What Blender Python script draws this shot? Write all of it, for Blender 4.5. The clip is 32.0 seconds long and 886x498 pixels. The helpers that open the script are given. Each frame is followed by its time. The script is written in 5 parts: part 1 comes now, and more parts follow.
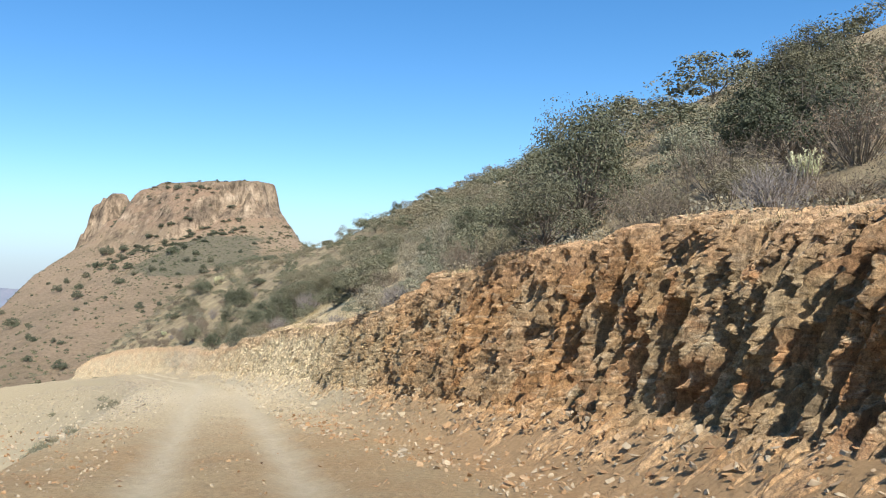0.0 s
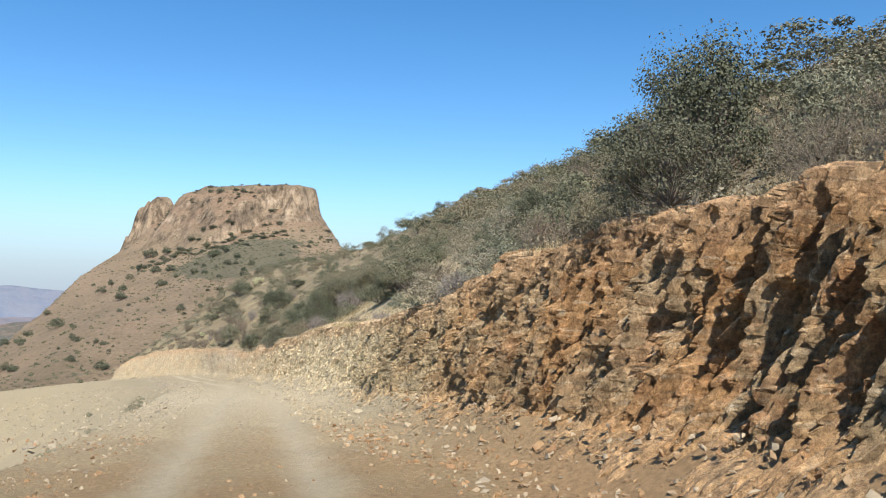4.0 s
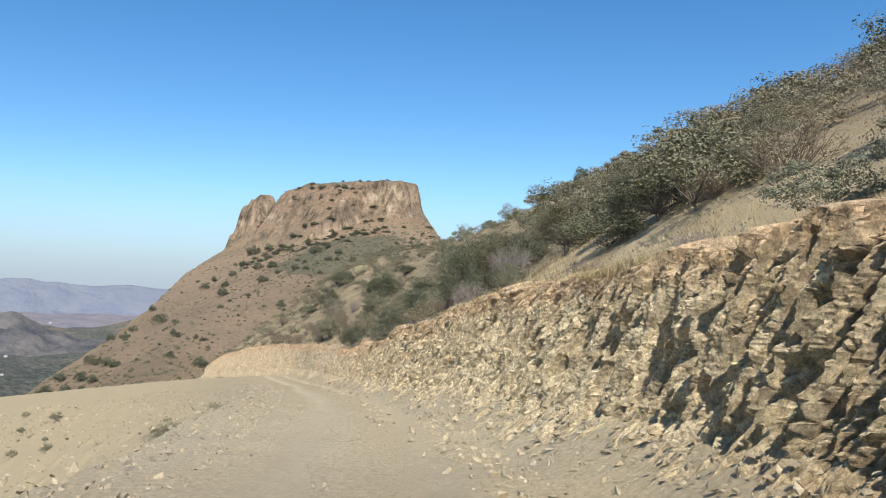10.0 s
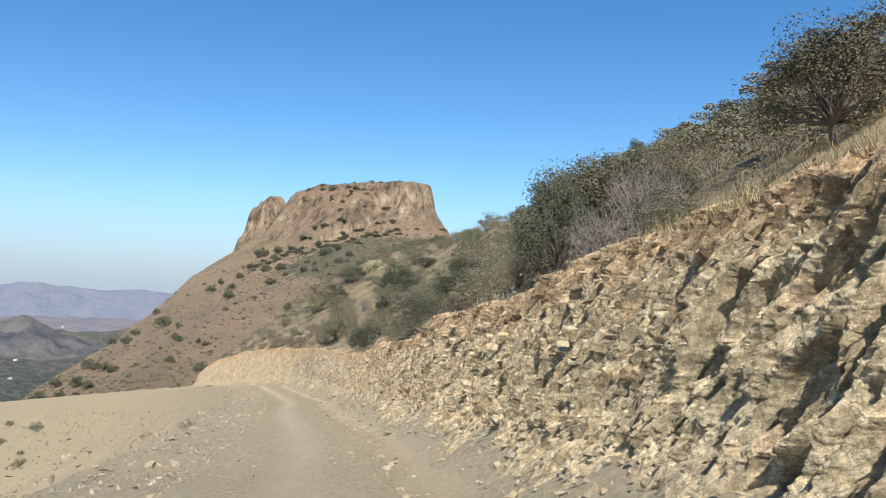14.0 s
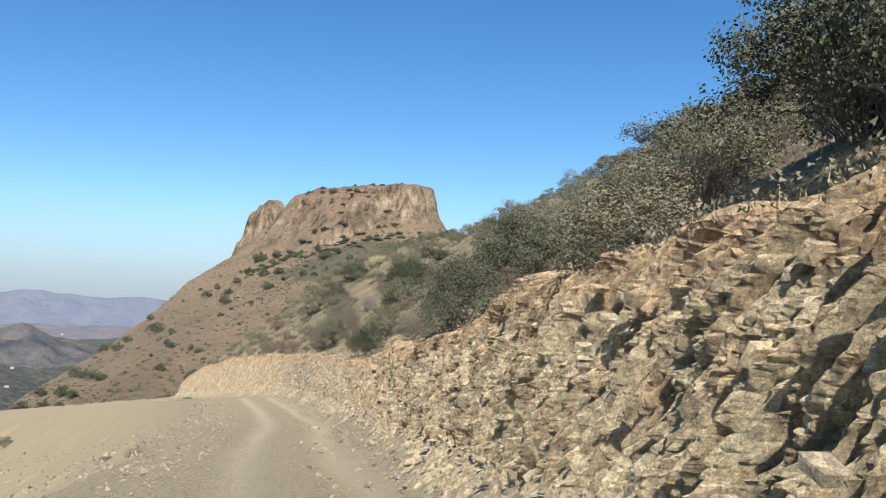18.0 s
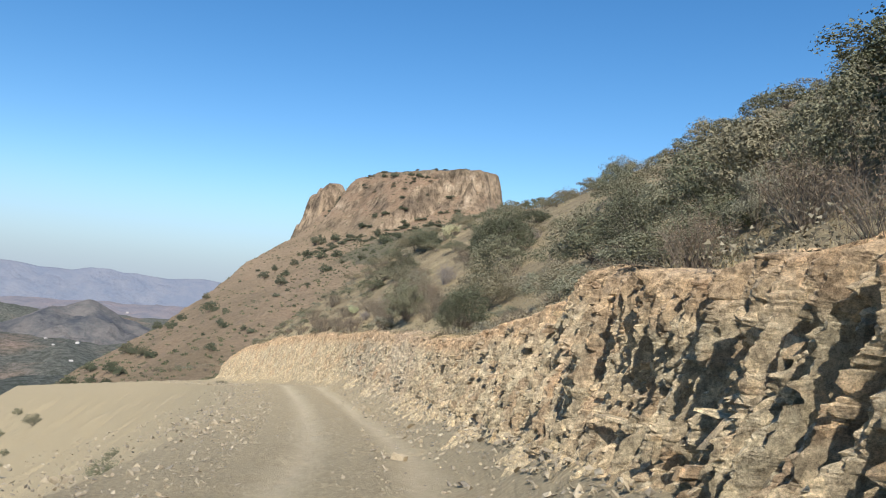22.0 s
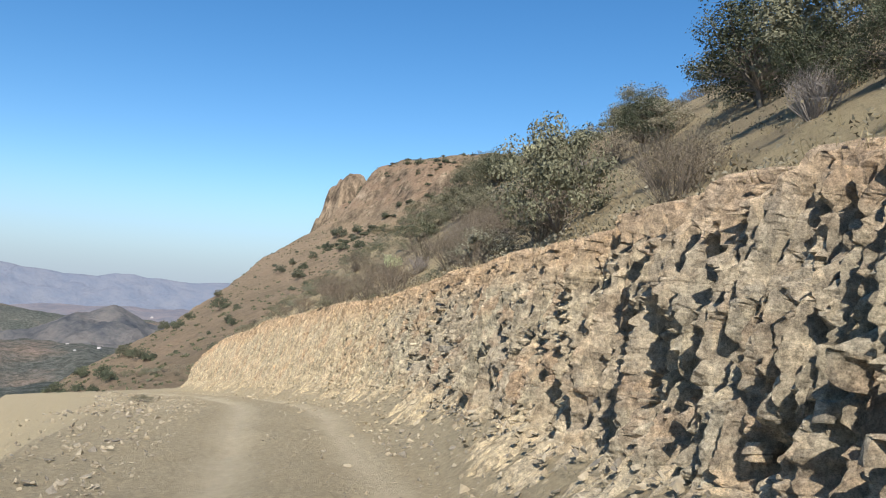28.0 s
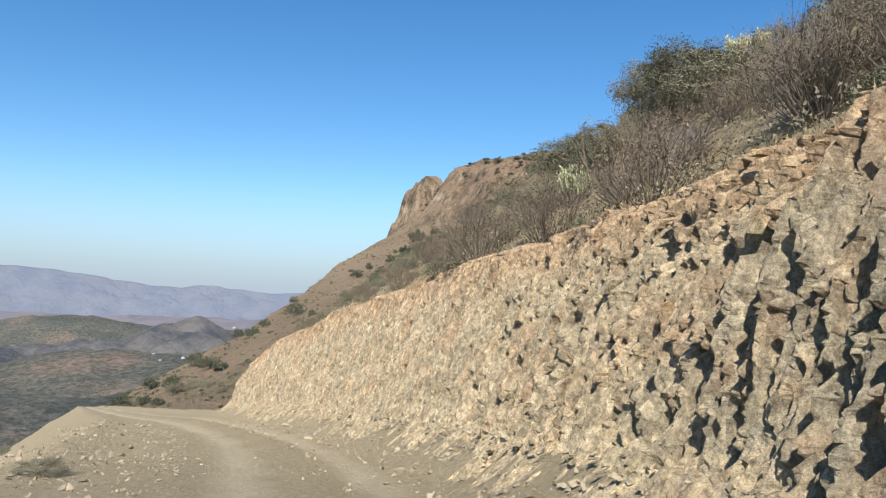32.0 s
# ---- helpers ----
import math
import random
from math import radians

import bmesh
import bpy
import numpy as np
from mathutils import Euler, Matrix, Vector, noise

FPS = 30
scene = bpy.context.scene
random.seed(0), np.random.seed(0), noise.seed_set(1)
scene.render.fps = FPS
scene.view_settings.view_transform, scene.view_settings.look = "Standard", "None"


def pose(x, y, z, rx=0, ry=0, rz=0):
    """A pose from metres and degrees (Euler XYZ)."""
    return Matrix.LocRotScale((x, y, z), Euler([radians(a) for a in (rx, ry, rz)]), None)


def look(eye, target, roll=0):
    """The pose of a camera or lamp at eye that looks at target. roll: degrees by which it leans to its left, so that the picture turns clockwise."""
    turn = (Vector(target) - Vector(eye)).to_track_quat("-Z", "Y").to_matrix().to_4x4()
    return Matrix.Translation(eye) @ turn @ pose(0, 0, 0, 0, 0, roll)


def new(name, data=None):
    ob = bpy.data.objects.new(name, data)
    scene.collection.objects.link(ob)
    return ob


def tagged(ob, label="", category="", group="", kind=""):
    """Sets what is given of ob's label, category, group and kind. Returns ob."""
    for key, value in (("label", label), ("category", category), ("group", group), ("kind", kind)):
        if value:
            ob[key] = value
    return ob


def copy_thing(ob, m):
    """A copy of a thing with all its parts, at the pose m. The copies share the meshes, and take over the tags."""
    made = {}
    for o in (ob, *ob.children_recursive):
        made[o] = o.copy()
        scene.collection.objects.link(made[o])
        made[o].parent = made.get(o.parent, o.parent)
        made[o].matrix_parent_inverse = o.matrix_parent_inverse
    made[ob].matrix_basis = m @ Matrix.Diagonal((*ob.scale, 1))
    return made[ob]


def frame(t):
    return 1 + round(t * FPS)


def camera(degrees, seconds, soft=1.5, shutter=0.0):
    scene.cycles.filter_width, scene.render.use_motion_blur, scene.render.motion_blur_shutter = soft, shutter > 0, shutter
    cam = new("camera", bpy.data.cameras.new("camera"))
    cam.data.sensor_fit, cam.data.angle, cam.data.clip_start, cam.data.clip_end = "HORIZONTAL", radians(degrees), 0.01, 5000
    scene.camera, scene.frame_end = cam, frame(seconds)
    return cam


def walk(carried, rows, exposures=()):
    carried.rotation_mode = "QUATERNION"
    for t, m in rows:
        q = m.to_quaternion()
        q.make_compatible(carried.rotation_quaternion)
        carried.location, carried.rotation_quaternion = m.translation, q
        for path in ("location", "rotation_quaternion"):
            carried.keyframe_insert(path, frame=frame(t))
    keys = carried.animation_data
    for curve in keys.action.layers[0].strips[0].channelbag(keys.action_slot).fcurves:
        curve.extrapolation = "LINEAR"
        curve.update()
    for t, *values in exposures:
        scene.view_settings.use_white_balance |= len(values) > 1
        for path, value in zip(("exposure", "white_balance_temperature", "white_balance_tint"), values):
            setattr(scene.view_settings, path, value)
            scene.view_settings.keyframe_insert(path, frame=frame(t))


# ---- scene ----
cam = camera(58.5, 32.0, 1.1)
PATH = [
    (0, look((0.000, 0.000, 1.300), (0.000, 9.984, 1.858), -0.00)),
    (0.5, look((0.010, 0.006, 1.310), (0.003, 9.991, 1.854), -0.09)),
    (1, look((-0.004, 0.036, 1.307), (-0.028, 10.019, 1.880), 0.04)),
    (1.5, look((-0.040, 0.240, 1.281), (-0.115, 10.223, 1.872), 0.48)),
    (2, look((-0.102, 0.591, 1.249), (-0.206, 10.573, 1.847), 0.72)),
    (2.5, look((-0.182, 1.057, 1.209), (-0.317, 11.038, 1.817), 0.62)),
    (4.5, look((-0.852, 4.029, 0.865), (-1.555, 13.982, 1.540), 0.58)),
    (5, look((-1.106, 4.913, 0.840), (-2.044, 14.839, 1.609), 0.25)),
    (5.5, look((-1.379, 5.778, 0.763), (-2.516, 15.677, 1.617), -0.08)),
    (6, look((-1.712, 6.687, 0.724), (-3.033, 16.558, 1.628), -0.07)),
    (6.5, look((-2.014, 7.725, 0.655), (-3.468, 17.579, 1.547), -0.02)),
    (7, look((-2.400, 8.856, 0.558), (-3.944, 18.697, 1.430), 0.44)),
    (7.5, look((-2.783, 10.122, 0.484), (-4.410, 19.951, 1.353), 0.47)),
    (8, look((-3.242, 11.664, 0.332), (-4.901, 21.491, 1.156), 0.44)),
    (8.5, look((-3.764, 13.264, 0.100), (-5.483, 23.090, 0.805), 0.97)),
    (9, look((-4.290, 15.172, -0.122), (-6.031, 25.000, 0.483), 1.03)),
    (9.5, look((-4.839, 17.284, -0.318), (-6.562, 27.113, 0.320), 0.73)),
    (10, look((-5.423, 19.179, -0.451), (-7.143, 29.008, 0.194), 1.18)),
    (10.5, look((-5.894, 20.832, -0.578), (-7.594, 30.665, 0.071), 0.97)),
    (11, look((-6.335, 22.377, -0.681), (-8.072, 32.202, -0.017), 0.79)),
    (11.5, look((-6.761, 23.829, -0.737), (-8.562, 33.640, -0.024), 0.70)),
    (12, look((-7.182, 25.280, -0.860), (-9.022, 35.083, -0.142), 0.59)),
    (12.5, look((-7.542, 26.666, -0.987), (-9.436, 36.462, -0.305), 0.18)),
    (13, look((-8.022, 27.973, -1.060), (-9.937, 37.764, -0.376), 1.98)),
    (13.5, look((-8.381, 29.212, -1.171), (-10.262, 39.007, -0.463), 1.46)),
    (15.5, look((-9.660, 33.868, -1.541), (-11.431, 43.680, -0.774), 1.95)),
    (16, look((-9.969, 34.936, -1.629), (-11.754, 44.745, -0.858), 2.07)),
    (16.5, look((-10.319, 36.103, -1.701), (-12.097, 45.912, -0.908), 1.86)),
    (17, look((-10.694, 37.317, -1.765), (-12.462, 47.127, -0.971), 1.58)),
    (17.5, look((-11.136, 38.636, -1.848), (-12.944, 48.437, -1.028), 1.50)),
    (18, look((-11.620, 39.921, -1.961), (-13.488, 49.711, -1.147), 1.44)),
    (18.5, look((-12.156, 41.332, -2.089), (-14.140, 51.099, -1.268), 1.96)),
    (19, look((-12.711, 42.843, -2.239), (-14.838, 52.585, -1.474), 2.48)),
    (19.5, look((-13.336, 44.351, -2.400), (-15.594, 54.065, -1.662), 2.99)),
    (20, look((-13.928, 45.703, -2.556), (-16.304, 55.389, -1.820), 2.97)),
    (20.5, look((-14.513, 47.256, -2.697), (-16.969, 56.924, -2.000), 2.88)),
    (21, look((-15.134, 48.756, -2.831), (-17.630, 58.413, -2.117), 2.91)),
    (21.5, look((-15.793, 50.312, -3.000), (-18.350, 59.955, -2.301), 3.26)),
    (22, look((-16.439, 51.857, -3.166), (-19.008, 61.496, -2.473), 3.75)),
    (22.5, look((-17.077, 53.476, -3.330), (-19.711, 63.099, -2.653), 4.19)),
    (23, look((-17.754, 55.139, -3.535), (-20.429, 64.752, -2.883), 4.91)),
    (23.5, look((-18.432, 56.900, -3.772), (-21.120, 66.511, -3.146), 5.12)),
    (24, look((-19.095, 58.642, -3.962), (-21.784, 68.255, -3.364), 4.96)),
    (24.5, look((-19.786, 60.496, -4.150), (-22.464, 70.113, -3.563), 4.77)),
    (25, look((-20.425, 62.388, -4.373), (-23.106, 72.005, -3.800), 4.64)),
    (25.5, look((-21.098, 64.296, -4.649), (-23.764, 73.916, -4.058), 4.54)),
    (27.5, look((-25.058, 73.076, -5.324), (-27.854, 82.654, -4.657), 2.89)),
    (28, look((-25.919, 74.944, -5.446), (-28.749, 84.512, -4.771), 2.68)),
    (28.5, look((-26.758, 76.794, -5.566), (-29.614, 86.347, -4.800), 2.43)),
    (29, look((-27.607, 78.598, -5.703), (-30.570, 88.113, -4.879), 2.82)),
    (29.5, look((-28.499, 80.298, -5.792), (-31.531, 89.793, -4.981), 2.42)),
    (30, look((-29.410, 82.071, -5.936), (-32.584, 91.518, -5.109), 2.23)),
    (30.5, look((-30.349, 83.741, -6.083), (-33.765, 93.101, -5.239), 2.50)),
    (31, look((-31.296, 85.380, -6.245), (-34.839, 94.694, -5.417), 2.13)),
    (31.5, look((-32.251, 87.026, -6.398), (-35.908, 96.298, -5.589), 1.99)),
    (32, look((-33.168, 88.633, -6.596), (-36.886, 97.886, -5.859), 2.02)),
]
walk(cam, PATH, ((0, 0.58), (3, 0.55), (5, 0.36), (7, 0.32), (32, 0.30)))

# ---- world and sun ----
SUN_AZ, SUN_EL = 162.0, 44.0          # clockwise from +y, above the horizon
world = bpy.data.worlds.new("world")
scene.world = world
world.use_nodes = True
wn = world.node_tree.nodes
sky = wn.new("ShaderNodeTexSky")
sky.sky_type = 'NISHITA'
sky.sun_disc = False
sky.sun_elevation = radians(SUN_EL)
sky.sun_rotation = radians(SUN_AZ)
sky.altitude = 600
sky.air_density, sky.dust_density, sky.ozone_density = 1.0, 0.25, 2.5
wn["Background"].inputs[1].default_value = 0.125
tone = wn.new("ShaderNodeHueSaturation")
tone.inputs["Saturation"].default_value = 1.3
world.node_tree.links.new(sky.outputs[0], tone.inputs["Color"])
# pale haze low over the horizon
wt = world.node_tree
coord = wn.new("ShaderNodeTexCoord")
updown = wn.new("ShaderNodeSeparateXYZ")
wt.links.new(coord.outputs["Generated"], updown.inputs[0])
low_sky = wn.new("ShaderNodeMapRange")
low_sky.inputs["From Min"].default_value, low_sky.inputs["From Max"].default_value = 0.0, 0.16
low_sky.inputs["To Min"].default_value, low_sky.inputs["To Max"].default_value = 0.9, 0.0
low_sky.interpolation_type = 'SMOOTHSTEP'
wt.links.new(updown.outputs[2], low_sky.inputs["Value"])
haze = wn.new("ShaderNodeMix")
haze.data_type = 'RGBA'
haze.inputs[7].default_value = (2.45, 3.15, 4.15, 1)
wt.links.new(low_sky.outputs[0], haze.inputs[0])
wt.links.new(tone.outputs[0], haze.inputs[6])
wt.links.new(haze.outputs[2], wn["Background"].inputs[0])
sun = new("sun", bpy.data.lights.new("sun", 'SUN'))
sun.data.energy, sun.data.angle, sun.data.color = 5.0, radians(0.5), (1.0, 0.95, 0.87)
to_sun = Vector((math.sin(radians(SUN_AZ)) * math.cos(radians(SUN_EL)), math.cos(radians(SUN_AZ)) * math.cos(radians(SUN_EL)), math.sin(radians(SUN_EL))))
sun.matrix_world = look((0, 0, 60), Vector((0, 0, 60)) - to_sun)


# ---- noise ----
def hashed(ix, iy, seed=0):
    ix, iy = ix.astype(np.int64), iy.astype(np.int64)
    h = (ix * 374761393 + iy * 668265263 + seed * 1442695041) & 0xFFFFFFFF
    h = ((h ^ (h >> 13)) * 1274126177) & 0xFFFFFFFF
    h = ((h ^ (h >> 16)) * 2246822519) & 0xFFFFFFFF
    return ((h ^ (h >> 15)) & 0xFFFFFF) / float(0xFFFFFF)


def vnoise(x, y, seed=0):
    x, y = np.broadcast_arrays(np.asarray(x, float), np.asarray(y, float))
    fx, fy = np.floor(x), np.floor(y)
    a, b = x - fx, y - fy
    a, b = a * a * (3 - 2 * a), b * b * (3 - 2 * b)
    return ((hashed(fx, fy, seed) * (1 - a) + hashed(fx + 1, fy, seed) * a) * (1 - b)
            + (hashed(fx, fy + 1, seed) * (1 - a) + hashed(fx + 1, fy + 1, seed) * a) * b) * 2 - 1


def fbm(x, y, seed=0, octaves=4):
    total, amp = 0.0, 1.0
    for n in range(octaves):
        total = total + amp * vnoise(np.asarray(x) * 2 ** n, np.asarray(y) * 2 ** n, seed + 17 * n)
        amp *= 0.5
    return total


# ---- plan: the road's middle line, s metres along it, u metres to its right ----
ROAD = 95.0
CX, CY, CZ = (2.7202, -9.1338, -3.2304, -25.8352, 0.0485), (-1.2205, -0.4651, -1.9507, 96.7254, -0.0029), (15.0094, -25.5625, 12.7268, -10.0414, 0.0169)
_s = np.arange(-60.0, 420.0, 0.25)
_q = np.clip(_s, 0, ROAD) / 100
_x, _y, _z = np.polyval(CX, _q), np.polyval(CY, _q), np.polyval(CZ, _q)
_dx, _dy = np.polyval(np.polyder(CX), _q), np.polyval(np.polyder(CY), _q)
_h = np.arctan2(-_dx, _dy)                      # heading, to the left of +y
_h = _h + 0.012 * np.clip(_s - ROAD, 0, 33) - 0.085 * np.clip((_s - 128) / 20, 0, 1)
_i0, _i1 = int(60 / 0.25), int((60 + ROAD) / 0.25)
for _i in range(_i1 + 1, len(_s)):
    _x[_i], _y[_i] = _x[_i - 1] - 0.25 * math.sin(_h[_i]), _y[_i - 1] + 0.25 * math.cos(_h[_i])
for _i in range(_i0 - 1, -1, -1):
    _x[_i], _y[_i] = _x[_i + 1] + 0.25 * math.sin(_h[_i]), _y[_i + 1] - 0.25 * math.cos(_h[_i])
_z = _z - 0.108 * np.clip(_s - ROAD, 0, 33) - 0.124 * np.maximum(_s - ROAD - 33, 0) - 0.06 * np.minimum(_s, 0)


def place(s, u):
    """World x, y of a spot on the plan."""
    h = np.interp(s, _s, _h)
    return np.interp(s, _s, _x) + u * np.cos(h), np.interp(s, _s, _y) + u * np.sin(h)


def road_z(s):
    return np.interp(s, _s, _z)


# the cut bank: how far to the right its face stands 1.3 m over the road, and the height of its top
FACE_S = (-20, 0, 7.5, 10, 14, 16.5, 20, 26, 30, 36, 46, 56, 64, 72, 78, 88, 96, 110, 125, 130)
FACE_U = (5.2, 5.0, 4.7, 4.5, 3.7, 3.5, 3.2, 3.15, 3.0, 2.75, 2.45, 2.1, 2.35, 2.7, 2.95, 2.7, 2.65, 2.5, 2.5, 2.7)
TOP_S = (-20, 5, 7, 8.7, 10.7, 15.4, 19.7, 25, 31, 34, 40, 44, 50, 54, 59, 64.6, 67, 74, 84, 93, 101, 110, 120, 127, 131)
TOP_Z = (2.5, 2.45, 2.65, 3.0, 2.9, 2.9, 2.4, 2.25, 2.4, 2.6, 2.6, 2.4, 2.55, 2.2, 2.15, 2.7, 2.45, 2.3, 2.7, 2.85, 3.1, 3.55, 3.6, 2.9, 1.6)
NOSE = 128.0
RUT_S = (-10, 24, 31, 38, 46, 56, 63, 67, 71, 88, 93, 140)
RUT_U = (0.0, -0.1, 0.05, 0.39, 0.39, -0.1, -0.1, 0.22, 0.22, 0.15, 0.0, 0.0)


def face_u(s):
    return np.interp(s, FACE_S, FACE_U)


def top_z(s):
    return np.interp(s, TOP_S, TOP_Z)


def flat_left(s):
    """How far the level ground reaches to the left of the road."""
    return np.interp(s, (-30, 20, 40, 85, 104, 116, 124, 135), (2.8, 3.0, 3.1, 3.1, 4.1, 4.2, 3.4, 2.4))


def ramp(x, a, b):
    k = np.clip((x - a) / (b - a), 0, 1)
    return k * k * (3 - 2 * k)


def rut_centre(s):
    """How far right of the middle line the wheel tracks run."""
    return np.interp(s, RUT_S, RUT_U)


def rel_height(s, u):
    """Height of the ground over the road's middle line."""
    s, u = np.broadcast_arrays(np.asarray(s, float), np.asarray(u, float))
    fu, tz = face_u(s), top_z(s)
    wear = 0.05 * fbm(s * 0.5, u * 0.5, 3) + 0.025 * fbm(s * 2.5, u * 2.5, 5, 2)
    v = u - rut_centre(s)
    rut = -0.06 * (np.exp(-((v - 0.82) / 0.27) ** 2) + np.exp(-((v + 0.82) / 0.27) ** 2)) + 0.03 * np.exp(-(v / 0.4) ** 2)
    z = wear + rut
    # loose foot of the bank, then the ground behind the face, then the hillside
    foot = fu - 1.15
    past = 1 - 0.6 * ramp(s, 127, 134)
    z = z + 0.55 * past * np.clip((u - foot) / 0.9, 0, 1) ** 1.3
    rise = np.clip((u - (fu + 0.6)) / 0.45, 0, 1)
    z = np.where(u > fu + 0.6, z + (tz - 0.06 - 0.55) * rise * (1 - 0.9 * ramp(s, 127, 134)), z)
    up = np.maximum(u - (fu + 1.0), 0)
    steep = np.interp(s, (0, 10, 25, 60, 130), (0.40, 0.34, 0.59, 0.65, 0.70))
    crest = np.interp(s, (-20, 20, 40, 70, 90, 110, 130, 200), (20, 27, 21, 28, 31, 20, 24, 26))
    hill = steep * up - (steep + 0.12) * 4 * np.log1p(np.exp(np.clip((up - crest) / 4, -30, 60)))
    lump = (0.25 * fbm(s * 0.12, u * 0.12, 11) + 0.5 * vnoise(s * 0.03, u * 0.03, 12)) * ramp(up, 0, 8) + 0.12 * fbm(s * 0.8, u * 0.8, 13, 3) * ramp(up, 0, 0.6)
    z = z + hill + lump
    # past the nose the hillside falls back behind a low cut, and the hill ends at the far ridge
    beyond = np.maximum(s - NOSE, 0)
    z = z - 0.8 * np.maximum(s - 292, 0)
    z = z - np.where(u > fu + 0.4, ramp(u, fu + 0.4, fu + 7), 0) * np.minimum(0.85 * beyond, 16 + 0.25 * beyond)
    # fill slope on the left
    wl = flat_left(s)
    down = np.maximum(-u - wl, 0)
    shoulder = np.clip((-u - 2.2) / 6, 0, 1.6)
    z = z - 0.45 * shoulder * (1 - 0.7 * ramp(s, 100, 125)) - 0.6 * np.clip(down, 0, 0.8) - 0.66 * np.clip(down - 0.8, 0, 60) + 0.3 * fbm(s * 0.25, u * 0.25, 21) * ramp(down, 0, 5)
    z = z + 0.10 * np.exp(-((-u - wl + 0.3) / 0.5) ** 2) * ramp(s, 96, 106) * (1 + vnoise(s * 0.7, u * 0.2, 23))
    return z


def lean_back(s):
    """How far the cut face leans back for each metre of height."""
    return np.interp(s, (0, 9, 13, 23, 28, 130), (0.34, 0.34, 0.24, 0.24, 0.34, 0.34))


def face_out(s, h):
    """How far behind the foot the face stands at height h over it."""
    k = lean_back(s)
    return k * h + (0.34 - k) * 0.69


def lip_z(s, u):
    """Height of the ground or of the bank's rounded lip, whichever is higher."""
    t = top_z(s)
    k = np.clip((u - face_u(s) + 0.23 - face_out(s, t - 0.61)) / 1.25, 0, 1)
    lip = np.where((k > 0) & (k < 1), road_z(s) + t + 0.12 * np.sin(np.pi * 0.8 * k) - 0.5 * k ** 3, -99.0)
    return np.maximum(ground_z(s, u), lip)


def ground_z(s, u):
    return road_z(s) + rel_height(s, u)


# ---- materials ----
def material(name, rough=0.9, spec=0.2):
    m = bpy.data.materials.new(name)
    m.use_nodes = True
    b = m.node_tree.nodes["Principled BSDF"]
    b.inputs["Roughness"].default_value = rough
    b.inputs["Specular IOR Level"].default_value = spec
    return m, m.node_tree, b


def ramp_node(nt, source, stops):
    r = nt.nodes.new("ShaderNodeValToRGB")
    e = r.color_ramp.elements
    while len(e) < len(stops):
        e.new(0.5)
    for el, (p, c) in zip(e, stops):
        el.position, el.color = p, (*c, 1)
    nt.links.new(source, r.inputs[0])
    return r.outputs[0]


def noise_node(nt, scale, detail=4, vector=None, rough=0.55):
    n = nt.nodes.new("ShaderNodeTexNoise")
    n.inputs["Scale"].default_value, n.inputs["Detail"].default_value, n.inputs["Roughness"].default_value = scale, detail, rough
    if vector is not None:
        nt.links.new(vector, n.inputs["Vector"])
    return n.outputs[0]


def mix(nt, fac, a, b, kind='MIX'):
    m = nt.nodes.new("ShaderNodeMix")
    m.data_type, m.blend_type = 'RGBA', kind
    if isinstance(fac, (int, float)):
        m.inputs[0].default_value = fac
    else:
        nt.links.new(fac, m.inputs[0])
    for socket, v in ((m.inputs[6], a), (m.inputs[7], b)):
        if isinstance(v, tuple):
            socket.default_value = (*v, 1)
        else:
            nt.links.new(v, socket)
    return m.outputs[2]


def bump(nt, b, height, strength, distance):
    n = nt.nodes.new("ShaderNodeBump")
    n.inputs["Strength"].default_value, n.inputs["Distance"].default_value = strength, distance
    nt.links.new(height, n.inputs["Height"])
    nt.links.new(n.outputs[0], b.inputs["Normal"])


def plan_coords(nt):
    """The mesh's own plan coordinates: metres along the road, metres across or up."""
    uv = nt.nodes.new("ShaderNodeUVMap")
    uv.uv_map = "plan"
    sep = nt.nodes.new("ShaderNodeSeparateXYZ")
    nt.links.new(uv.outputs[0], sep.inputs[0])
    return uv.outputs[0], sep.outputs[0], sep.outputs[1]


def maths(nt, op, a, b=0.0, clamp=False):
    n = nt.nodes.new("ShaderNodeMath")
    n.operation, n.use_clamp = op, clamp
    for socket, v in zip(n.inputs, (a, b)):
        if isinstance(v, (int, float)):
            socket.default_value = v
        else:
            nt.links.new(v, socket)
    return n.outputs[0]


def position(nt):
    return nt.nodes.new("ShaderNodeNewGeometry").outputs["Position"]


def stretched(nt, vector, scale, turn=0.0):
    m = nt.nodes.new("ShaderNodeMapping")
    m.inputs["Scale"].default_value = scale
    m.inputs["Rotation"].default_value = (0, 0, turn)
    nt.links.new(vector, m.inputs[0])
    return m.outputs[0]


